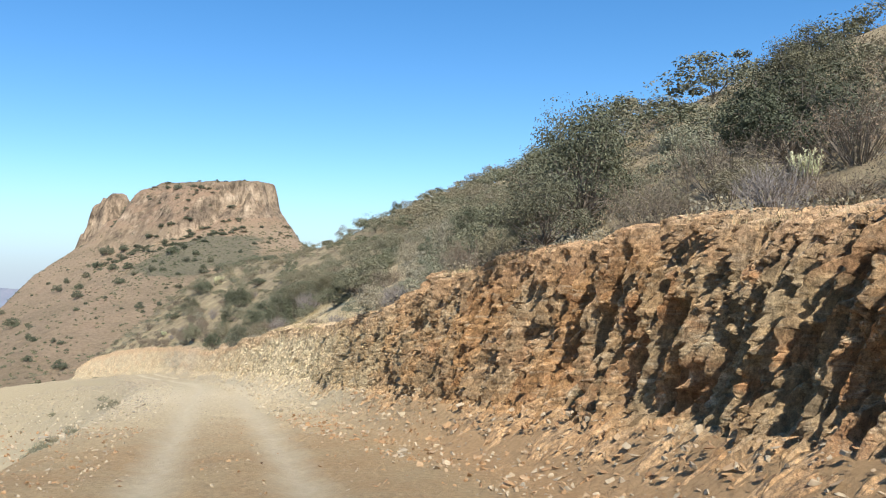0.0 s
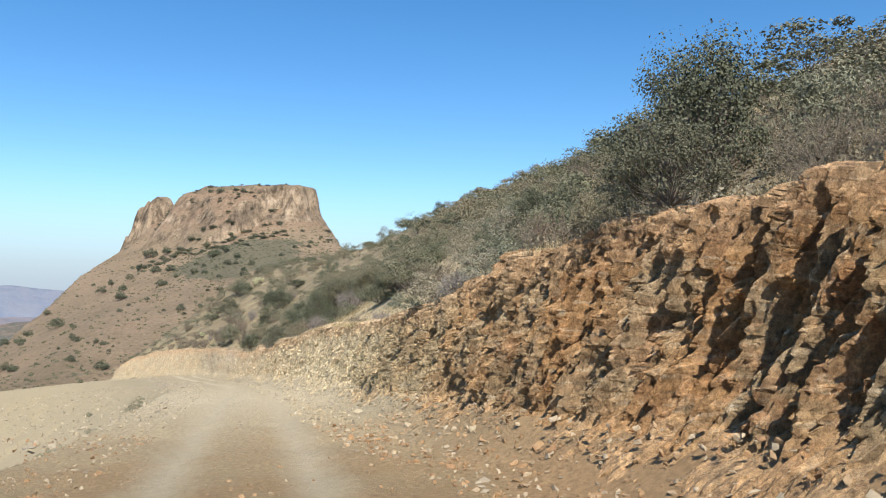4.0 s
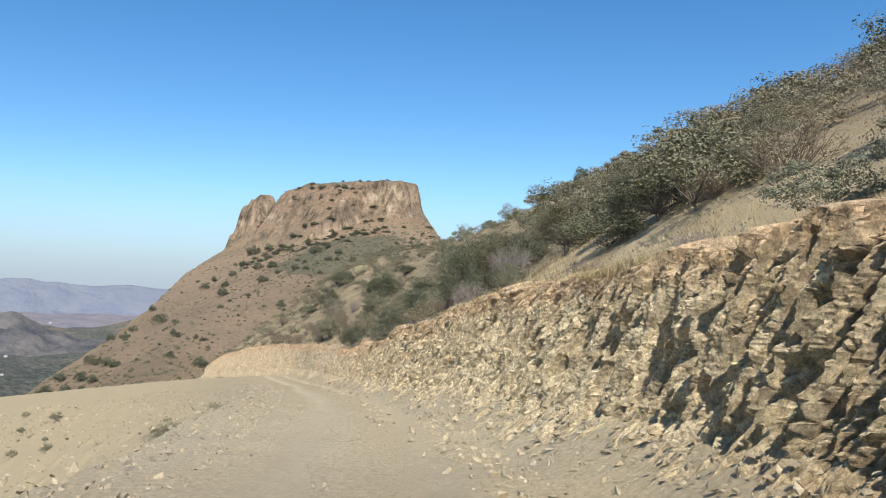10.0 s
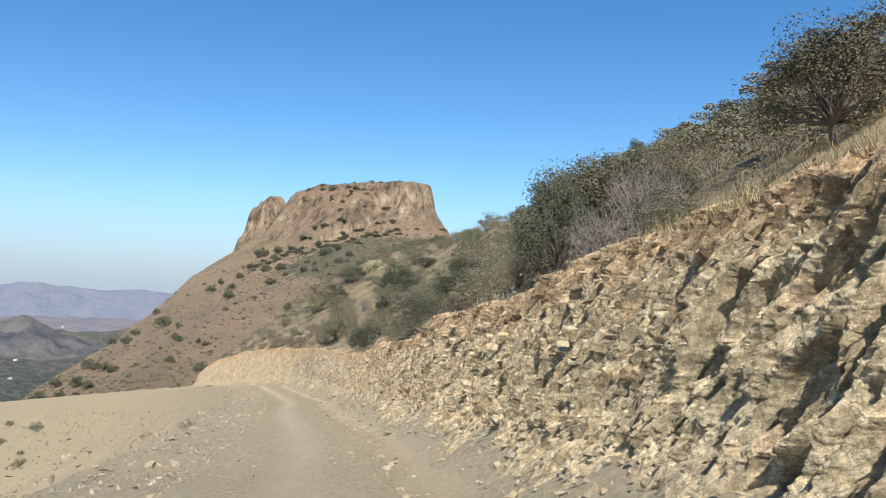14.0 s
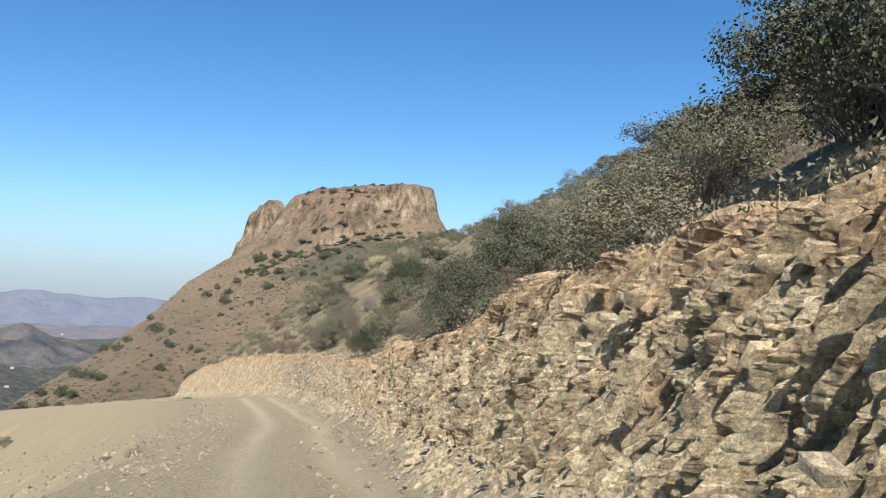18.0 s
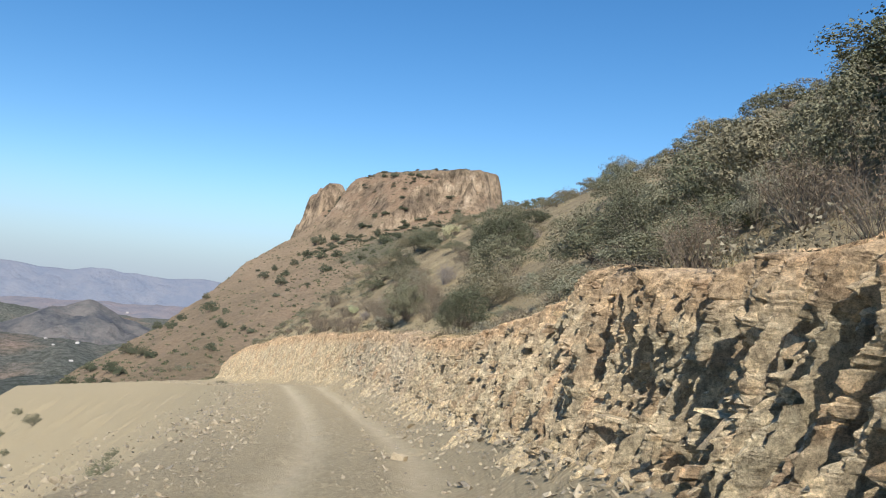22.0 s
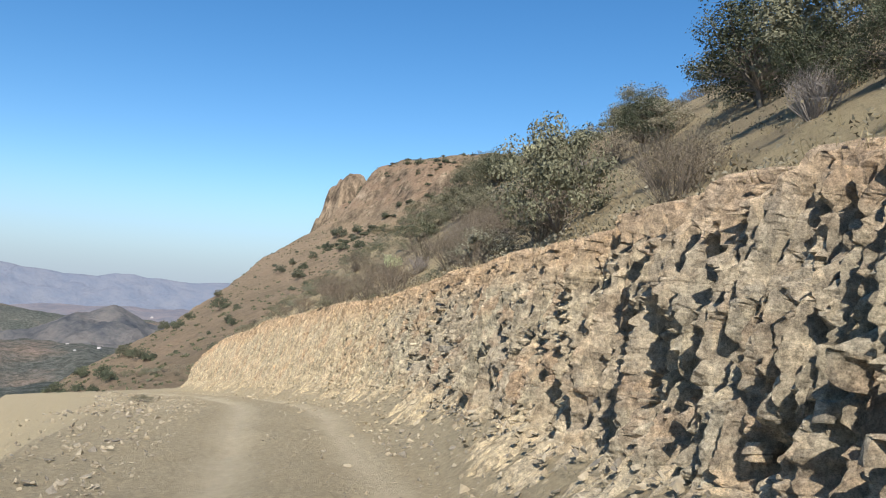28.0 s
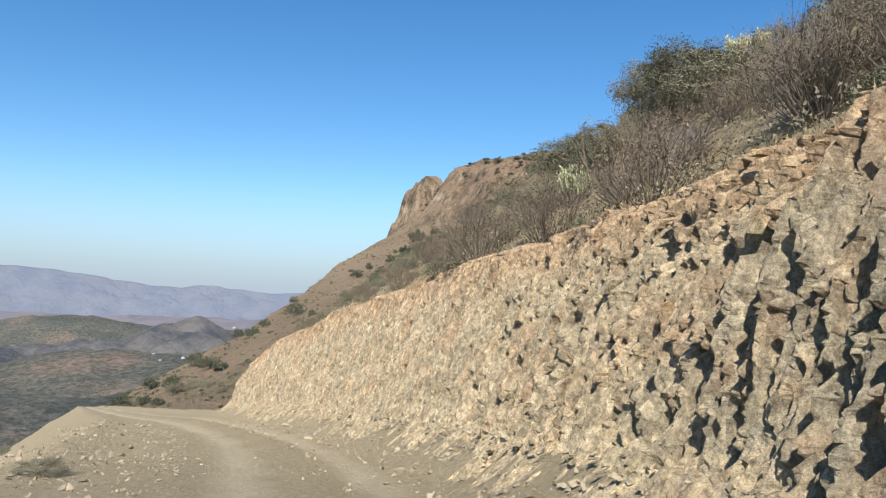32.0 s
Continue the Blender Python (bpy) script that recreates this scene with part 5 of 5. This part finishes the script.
DEAD = [(7.5, 5.8, 0.7, 1), (18.8, 4.1, 0.6, 1.2), (19.5, 4.1, 0.5, 0.8), (29.5, 4.3, 0.5, 0.8), (41.8, 3.6, 1, 1.2), (45.6, 5.8, 1.3, 1.8), (48.5, 5.4, 0.9, 1.2), (55.7, 3.8, 0.8, 0.6), (60, 4.6, 0.9, 1.4), (88, 6.1, 0.7, 0.8), (97.1, 12.5, 1, 1.5), (101.8, 9.2, 1.4, 1.4), (103.3, 5.7, 1.4, 1.2), (104.8, 5, 0.7, 0.9)]
PALE = [(8.5, 7.1, 0.5, 0.5), (109.5, 5.6, 0.8, 1), (117.6, 17.5, 1.3, 1.6)]
for kind, rows in (("oak", OAKS), ("sumac", SUMACS), ("sage", SAGES), ("brush", BRUSH), ("dead", DEAD), ("pale", PALE)):
    for s, u, h, w in rows:
        if w > 1.6 * KINDS[kind][2]:                  # a wide one is a close clump of three
            for k in range(3):
                plant(kind, s + 0.3 * w * math.cos(2.1 * k + s), u + 0.3 * w * math.sin(2.1 * k + s), h * (1.0 - 0.12 * k), 0.66 * w)
        else:
            plant("slope" if kind == "sumac" and (u > 16 or s > 126) else kind, s, u, h, w)

# the rest of the chaparral
made = 0
for _ in range(9000):
    s, u = rng.uniform(2, 165), rng.uniform(0, 1) ** 1.35 * 46
    u += float(face_u(s)) + 1.0
    if u > np.interp(s, (0, 20, 40, 70, 90, 110, 130, 200), (26, 33, 28, 35, 38, 27, 31, 33)):
        continue
    up = u - float(face_u(s))
    dens = 0.9 * np.interp(up, (0.8, 2.0, 5, 40), (0.45, 0.75, 0.95, 0.95))
    if 24 < s < 42:
        dens *= float(np.interp(up, (0, 4.0, 6.5), (0.04, 0.05, 1.0)))
    if 72 < s < 96:
        dens *= float(np.interp(up, (0, 4.0, 8), (0.45, 0.5, 0.9)))
    if 96 < s < 128:
        dens *= float(np.interp(up, (0, 3, 10), (0.8, 0.7, 0.9)))
    if 84 < s < 114:
        dens *= float(np.interp(up, (0, 9, 16), (0.15, 0.3, 0.8)))
    if vnoise(s * 0.09, u * 0.12, 81) < -0.6 or rng.uniform() > dens:
        continue
    big = float(np.interp(up + max(s - 60, 0) * 0.05, (0, 4, 15, 30), (0.45, 0.7, 1.0, 1.25)))
    kind = rng.choice(["low_sumac", "low_sage", "low_brush", "slope"], p=[0.36, 0.32, 0.32, 0.0] if up < 10 else [0.10, 0.20, 0.16, 0.54])
    h, w = {"low_sumac": (1.4, 1.9), "low_sage": (0.85, 1.5), "low_brush": (0.9, 1.4), "slope": (1.7, 2.9)}[str(kind)]
    k = big * rng.uniform(0.7, 1.25) * float(np.interp(s, (84, 94), (1.0, 0.58)))
    h, w = h * k, w * k * 1.4
    if any((s - a) ** 2 + (u - b) ** 2 < (0.33 * (w + c)) ** 2 for a, b, c in taken):
        continue
    near_ = {"low_sumac": "sumac", "low_sage": "sage", "low_brush": "brush"} if up < 3.5 else {}
    plant("high" if kind == "slope" and up > 15 else near_.get(str(kind), str(kind)), s, u, h, w)
    made += 1
    if made > 880:
        break

# shrubs below the road and on the spur
for s, u, h, w in ((43.5, -4.6, 0.7, 1.4), (41.5, -4.3, 0.5, 0.8), (34.0, -5.2, 0.6, 1.0), (30.0, -7.5, 0.8, 1.2), (52.0, -8.5, 0.9, 1.4), (60.0, -5.5, 0.5, 0.8), (70.0, -9.0, 0.9, 1.3), (26.0, -9.5, 1.0, 1.6), (20.0, -8.0, 0.9, 1.3), (100.0, -9.0, 0.7, 1.1), (107.0, -3.4, 0.25, 0.9), (156.0, -9.5, 1.7, 2.4), (159.0, -9.0, 0.9, 1.2), (150.0, -16.0, 1.2, 1.7), (147.0, -12.5, 0.8, 1.0), (170.0, -12.0, 1.3, 1.8), (139.0, -14.0, 1.2, 1.9), (185.0, -9.0, 1.3, 1.8), (24.2, -4.6, 0.5, 0.7), (27.2, -5.4, 0.6, 0.8)):
    plant("sumac", s, u, h, w)


for _ in range(70):
    s, d = rng.uniform(-10, 118), rng.uniform(0.8, 26)
    if vnoise(s * 0.2, d * 0.2, 97) > -0.2 and (s < 80 or d > 12):
        k = rng.uniform(0.5, 1.1)
        plant(str(rng.choice(["low_sumac", "low_sage", "low_brush"])), s, -float(flat_left(s)) - 1.5 - d, 0.9 * k, 1.5 * k)


def on_butte(x, y, h, w):
    stand("far", x, y, float(butte_height(np.array(x), np.array(y))) - 0.15, h, w)


# listed shrubs: x, y, height
SHRUBS = [(-166, 298, 2.2), (-163, 267, 2.5), (-159, 374, 4.9), (-155, 267, 2.3), (-155, 326, 2.7), (-151, 256, 2.3), (-151, 310, 2.7), (-151, 346, 2.8), (-149, 369, 3.7), (-146, 248, 1.4), (-145, 322, 2.6), (-141, 210, 2.3), (-141, 259, 3.5), (-141, 402, 1.8), (-140, 221, 2.7), (-138, 301, 2.2), (-138, 370, 2.5), (-136, 197, 2.5), (-136, 219, 2.2), (-135, 324, 2.8), (-134, 398, 3.2), (-133, 254, 1.3), (-131, 204, 2.5), (-130, 282, 3.1)]
SHRUBS += [(-129, 212, 2.3), (-128, 194, 1.7), (-126, 211, 2.1), (-126, 357, 2.6), (-125, 394, 1.7), (-124, 186, 1.9), (-124, 312, 2.8), (-120, 390, 2.5), (-119, 187, 1.5), (-119, 191, 2.0), (-118, 208, 0.9), (-118, 219, 0.9), (-118, 226, 1.8), (-117, 286, 2.6), (-115, 294, 1.7), (-114, 221, 1.5), (-111, 192, 0.8), (-110, 322, 3.3), (-107, 291, 2.3), (-107, 301, 1.5), (-107, 327, 2.1), (-106, 174, 1.8), (-105, 214, 1.5), (-104, 199, 1.7)]
SHRUBS += [(-103, 174, 2.0), (-102, 212, 1.4), (-102, 376, 1.6), (-101, 231, 0.8), (-99, 317, 2.3), (-98, 207, 0.8), (-98, 242, 0.8), (-98, 302, 2.2), (-94, 195, 2.3), (-93, 243, 2.3), (-91, 182, 0.8), (-90, 238, 1.0), (-89, 267, 1.9), (-89, 303, 2.2), (-88, 246, 1.6), (-87, 288, 2.3), (-85, 253, 2.0), (-84, 266, 1.7), (-82, 291, 2.9), (-82, 320, 1.6), (-76, 282, 3.0), (-76, 343, 1.4), (-75, 301, 2.1)]
for x, y, h in SHRUBS:
    on_butte(x + 0.0, y + 0.0, h, h * rng.uniform(1.25, 1.7))
spots = 0
while spots < 70:
    x, y = rng.uniform(-215, -20), rng.uniform(165, 430)
    if rng.uniform() < 0.5 + vnoise(x * 0.02, y * 0.02, 91) and x > -150 - 0.24 * (y - 226):
        big = rng.uniform(0.5, 1.1)
        on_butte(x, y, 1.5 * big, 2.4 * big)
        spots += 1
for _ in range(70):                                   # thicker growth under the crags
    t = rng.uniform()
    on_butte(-150 + 55 * t + rng.normal() * 9, 350 + 20 * t + rng.normal() * 12, rng.uniform(1.0, 1.8), rng.uniform(2.5, 4.5))

for k in range(48):                                   # a line of bushes up the gully
    t = (k + rng.uniform()) / 48
    x, y = np.interp(t, (0, 0.4, 0.7, 1), (-75, -72, -72, -70)), np.interp(t, (0, 0.4, 0.7, 1), (239, 267, 290, 313))
    on_butte(float(x) + rng.normal() * 2.5, float(y) + rng.normal() * 2, rng.uniform(1.2, 2.4), rng.uniform(2.2, 3.8))

for _ in range(40):                                   # growth along the rim and the ledges of the crags
    t, out = rng.uniform(), rng.uniform(4, 34)
    on_butte(-160 + 60 * t - 0.55 * out + rng.normal() * 2, 437 - 38 * t - 0.83 * out + rng.normal() * 2, rng.uniform(0.7, 1.5), rng.uniform(1.8, 3.4))

# low dry scrub all over the butte hill
n = 9000
x, y = rng.uniform(-215, 0, n), rng.uniform(130, 420, n)
patch = vnoise(x * 0.03, y * 0.03, 93) + 0.6 * vnoise(x * 0.1, y * 0.1, 94) + 1.6 * np.exp(-((x + 100) / 24) ** 2 - ((y - 325) / 42) ** 2)
keep = rng.uniform(-1.1, 0.9, n) < patch
x, y = x[keep], y[keep]
z = butte_height(x, y)
core = np.repeat(np.stack([x, y, z], -1), 12, axis=0)
wide = np.repeat(rng.uniform(0.25, 0.7, len(x)), 12)[:, None]
core = core + rng.normal(size=core.shape) * wide * np.array([0.45, 0.45, 0.12]) + np.array([0, 0, 0.2]) * wide
v, f = leaves(core, 0.42, 0.42, 0.5, None, True)
me = bpy.data.meshes.new("scrub")
fill_mesh(me, v, f)
me.materials.append(SCRUB_LEAF)
tagged(new("low_scrub", me), "low grey-green scrub dotted over the dry hill", "scrub", kind="stuff")

# low scrub and withered growth between the bushes
def carpet(name, n, seed, leaf, size, mat, label):
    s = rng.uniform(-2, 140, n)
    u = face_u(s) + 0.6 + rng.uniform(0, 1, n) ** 1.6 * np.interp(s, (0, 20, 40, 70, 90, 110, 130), (20, 26, 22, 29, 32, 22, 26))
    bare = ((s > 24) & (s < 42) & (u < face_u(s) + 5)) * 0.85
    keep = (rng.uniform(-0.9, 0.9, n) < vnoise(s * 0.35, u * 0.35, seed) + 0.5 * vnoise(s * 0.1, u * 0.1, seed + 1) + 0.2) & (rng.uniform(0, 1, n) > bare)
    s, u = s[keep], u[keep]
    x, y = place(s, u)
    core = np.repeat(np.stack([x, y, lip_z(s, u)], -1), 14, axis=0)
    wide = np.repeat(rng.uniform(0.5, 1.2, len(x)) * size, 14)[:, None]
    core = core + rng.normal(size=core.shape) * wide * np.array([0.4, 0.4, 0.16]) + np.array([0, 0, 0.35]) * wide
    v, f = leaves(core, leaf, 0.38, 0.6, None, True)
    me = bpy.data.meshes.new(name)
    fill_mesh(me, v, f)
    me.materials.append(mat)
    tagged(new(name, me), label, "scrub", kind="stuff")


carpet("low_scrub", 10000, 201, 0.045, 0.40, SAGE_LEAF, "low grey-green scrub growing between the hillside bushes")
carpet("withered_scrub", 10000, 203, 0.042, 0.32, BRUSH_LEAF, "withered brown low growth between the hillside bushes")

# ---- dry grass ----
STRAW = leaf_material("straw", (0.44, 0.335, 0.195), (0.29, 0.21, 0.12), (0.54, 0.43, 0.27), 0.9, 0.1)
n = 30000
s = np.where(rng.uniform(0, 1, n) < 0.5, rng.uniform(24, 43, n), rng.uniform(0, 132, n))
u = face_u(s) + 0.5 + rng.uniform(0, 1, n) ** 2.2 * 13
thick = np.where((s > 24) & (s < 43), 1.0, 0.55) * np.clip(0.6 + 0.8 * vnoise(s * 0.3, u * 0.3, 95), 0.05, 1)
keep = rng.uniform(0, 1, n) < thick
s, u = s[keep], u[keep]
x, y = place(s, u)
root = np.stack([x, y, lip_z(s, u) - 0.02], -1)
blade = np.repeat(root, 9, axis=0) + np.c_[rng.normal(size=(len(root) * 9, 2)) * 0.09, np.zeros(len(root) * 9)]
tall = np.repeat(rng.uniform(0.05, 0.19, len(root)), 9) * rng.uniform(0.5, 1.3, len(blade))
a = rng.uniform(0, 2 * np.pi, len(blade))
side = np.stack([np.cos(a), np.sin(a), 0 * a], -1) * 0.0032
tip = blade + np.stack([np.cos(a + 1.3) * tall * 0.75, np.sin(a + 1.3) * tall * 0.75, tall], -1)
v = np.stack([blade - side, blade + side, tip], 1).reshape(-1, 3)
me = bpy.data.meshes.new("grass")
fill_mesh(me, v, np.arange(len(v)).reshape(-1, 3))
me.materials.append(STRAW)
tagged(new("dry_grass", me), "straw-coloured dry grass along the top of the bank", "grass", kind="stuff")
for protos, *_rest in KINDS.values():
    for ob in protos:
        if ob.get("free"):
            bpy.data.objects.remove(ob)


# ---- stones ----
def stone_material(name, stops):
    m, nt, b = material(name, 0.88, 0.2)
    p = position(nt)
    info = nt.nodes.new("ShaderNodeObjectInfo")
    geo = nt.nodes.new("ShaderNodeNewGeometry")
    pick = maths(nt, 'FRACT', maths(nt, 'ADD', info.outputs["Random"], geo.outputs["Random Per Island"]))
    col = ramp_node(nt, pick, stops)
    col = mix(nt, 0.6, col, ramp_node(nt, noise_node(nt, 22.0, 6, p, 0.7), [(0.3, (0.6, 0.6, 0.6)), (0.7, (1.25, 1.25, 1.25))]), 'MULTIPLY')
    nt.links.new(col, b.inputs["Base Color"])
    bump(nt, b, noise_node(nt, 18.0, 7, p, 0.7), 0.8, 0.03)
    return m


RUST_STONE = stone_material("rust_stone", [(0.0, (0.30, 0.175, 0.088)), (0.4, (0.41, 0.255, 0.13)), (0.7, (0.39, 0.315, 0.215)), (1.0, (0.50, 0.39, 0.255))])
TAN_STONE = stone_material("tan_stone", [(0.0, (0.28, 0.24, 0.17)), (0.35, (0.40, 0.32, 0.205)), (0.7, (0.46, 0.375, 0.245)), (1.0, (0.55, 0.465, 0.33))])
GREY_STONE = stone_material("grey_stone", [(0.0, (0.25, 0.215, 0.165)), (0.4, (0.36, 0.30, 0.21)), (0.75, (0.43, 0.35, 0.235)), (1.0, (0.50, 0.42, 0.30))])

chips = []                                           # angular stones, about 1 across
for k in range(8):
    bm = bmesh.new()
    flat = (0.32, 0.45, 0.6, 0.75)[k % 4]
    for _ in range(7):
        d = rng.normal(size=3)
        d /= np.linalg.norm(d)
        bm.verts.new(Vector((d[0] * 0.5, d[1] * rng.uniform(0.28, 0.45), d[2] * 0.5 * flat)))
    hull = bmesh.ops.convex_hull(bm, input=bm.verts)
    bmesh.ops.delete(bm, geom=[v for v in bm.verts if not v.link_faces], context='VERTS')
    bmesh.ops.triangulate(bm, faces=bm.faces)
    bm.verts.index_update()
    chips.append((np.array([v.co[:] for v in bm.verts]), np.array([[v.index for v in f.verts] for f in bm.faces])))
    bm.free()


def stone_of(s):
    return RUST_STONE if s < 14 else TAN_STONE if s < 46 or s > 92 else GREY_STONE


chip_mesh = {}
for mat in (RUST_STONE, TAN_STONE, GREY_STONE):
    for k, (v, f) in enumerate(chips):
        me = bpy.data.meshes.new("stone")
        fill_mesh(me, v, f)
        me.materials.append(mat)
        chip_mesh[mat.name, k] = me

# single stones fallen along the foot of the bank and on the shoulder
for n in range(260):
    s = rng.uniform(1, 122)
    side = rng.uniform()
    u = float(face_u(s)) - rng.uniform(0.55, 1.9) if side < 0.7 else -rng.uniform(1.8, 6.0)
    size = rng.choice([0.10, 0.14, 0.2, 0.3], p=[0.45, 0.3, 0.18, 0.07]) * rng.uniform(0.8, 1.3) * (0.6 if u < 0 else 1.0)
    x, y = place(s, u)
    mat = stone_of(s)
    ob = new("stone", chip_mesh[mat.name, int(rng.integers(8))])
    ob.matrix_basis = pose(float(x), float(y), float(ground_z(s, u)) + 0.10 * size, rng.normal() * 15, rng.normal() * 15, rng.uniform(0, 360)) @ Matrix.Diagonal((size, size, size, 1))
    tagged(ob, "angular rusty-brown stone fallen beside the road" if s < 19 else "angular tan shale stone lying on the road edge", "stone", "fallen stones along the road")


def scatter(name, s, u, size, mat, label, lift=0.12):
    """Very many small stones as one mesh."""
    x, y = place(s, u)
    low = np.clip((u - face_u(s) + 1.05) / 0.77, 0, 1)       # where stones lie on the foot of the bank
    z = np.maximum(ground_z(s, u), road_z(s) - 0.06 + 0.69 * low ** 1.15)
    verts, faces, start = [], [], 0
    pick = rng.integers(0, len(chips), len(s))
    turn = rng.uniform(0, 2 * np.pi, len(s))
    tip = rng.normal(size=len(s)) * 0.35
    for k, (v, f) in enumerate(chips):
        i = np.nonzero(pick == k)[0]
        c, d = np.cos(turn[i])[:, None], np.sin(turn[i])[:, None]
        vz = v[None, :, 2] + v[None, :, 0] * np.sin(tip[i])[:, None]
        q = np.stack([v[None, :, 0] * c - v[None, :, 1] * d, v[None, :, 0] * d + v[None, :, 1] * c, vz], -1) * size[i][:, None, None]
        q = q + np.stack([x[i], y[i], z[i] + lift * size[i]], -1)[:, None]
        verts.append(q.reshape(-1, 3))
        faces.append((f[None] + (start + np.arange(len(i)) * len(v))[:, None, None]).reshape(-1, 3))
        start += len(i) * len(v)
    me = bpy.data.meshes.new(name)
    fill_mesh(me, np.concatenate(verts), np.concatenate(faces))
    me.materials.append(mat)
    return tagged(new(name, me), label, "gravel", kind="stuff")


def band(n, s0, s1, inner, outer, power=1.6):
    s = rng.uniform(s0, s1, n)
    return s, face_u(s) - inner - rng.uniform(0, 1, n) ** power * (outer - inner)


for s0, s1, n, mat, word in ((0, 19, 4400, RUST_STONE, "rusty"), (19, 46, 4700, TAN_STONE, "tan"), (46, 92, 7000, GREY_STONE, "grey-brown"), (92, 126, 4400, TAN_STONE, "tan")):
    s, u = band(n, s0, s1, 0.30, 2.2, 1.3 if s0 < 40 else 1.9)
    keep = (np.abs(u - rut_centre(s) - 0.82) > 0.36) & (u > 0.3 + rut_centre(s)) | (rng.uniform(0, 1, n) < 0.08)
    s, u = s[keep], u[keep]
    scatter("rubble", s, u, 0.02 + (0.13 if s0 < 19 else 0.13) * rng.uniform(0, 1, len(s)) ** 4.2, mat, word + " shale rubble spilled from the cut bank onto the road edge")
    n = int(n * 1.5)
    s = rng.uniform(s0, s1, n)
    u = np.where(rng.uniform(0, 1, n) < 0.75, -1.6 - rng.uniform(0, 1, n) ** 1.3 * 6, rng.uniform(-2, 3, n))
    keep = (np.abs(np.abs(u - rut_centre(s)) - 0.82) > 0.28) | (rng.uniform(0, 1, n) < 0.1)
    keep &= (s < 60) | (u > -4.5)
    s, u = s[keep], u[keep]
    scatter("gravel", s, u, 0.014 + np.where(u < -1.6, 0.085, 0.06) * rng.uniform(0, 1, len(s)) ** 3.2, mat, word + " gravel scattered over the road and its shoulder")


n = 9000
s = rng.uniform(16, 126, n)
u = -1.9 - rng.uniform(0, 1, n) ** 0.8 * (flat_left(s) - 1.3)
keep = rng.uniform(0, 1, n) < np.clip(0.45 + 0.8 * vnoise(s * 0.25, u * 0.5, 99), 0.08, 1) * np.interp(s, (16, 40, 60, 126), (0.35, 0.6, 1.0, 1.0))
s, u = s[keep], u[keep]
scatter("shoulder_rubble", s, u, 0.025 + 0.17 * rng.uniform(0, 1, len(s)) ** 4.5, GREY_STONE, "grey-brown angular rubble strewn over the outer shoulder")


# ---- spots on the bank ----
def face_spot(s, v):
    i = int(np.clip(round((s - ws[0]) / WSTEP), 0, len(ws) - 1))
    j = int(np.argmin(np.abs(wv - v)))
    return bx[i, j], by[i, j], float(road_z(WS[i, j]) + wz[i, j]), float(np.degrees(np.interp(WS[i, j], _s, _h)))



# ---- roots hanging from the top of the bank ----
for s in (61.5, 62.6, 63.4, 64.2, 65.6, 66.4, 69.0, 69.8, 70.5, 71.6, 83.4, 84.0, 85.1, 92.5, 48.5, 51.2):
    x, y, z, h = face_spot(s, 0.93)
    pts, p = [], Vector((x, y, z))
    ahead = Vector((-math.sin(radians(h)), math.cos(radians(h)), 0))
    left = Vector((-math.cos(radians(h)), -math.sin(radians(h)), 0))
    p = p + left * 0.05
    long = rng.uniform(0.6, 1.5)
    for k in range(8):
        pts.append(p[:])
        p = p + (left * (0.10 if k < 2 else -0.03) + ahead * float(rng.normal() * 0.35) * 0.25 + Vector((0, 0, -1.0 if k else 0.1))) * long / 7
    v, f = tubes([pts], [np.linspace(0.02, 0.006, 8)], 5)
    root = mesh_part("root", v, f, TWIG, bank, True)
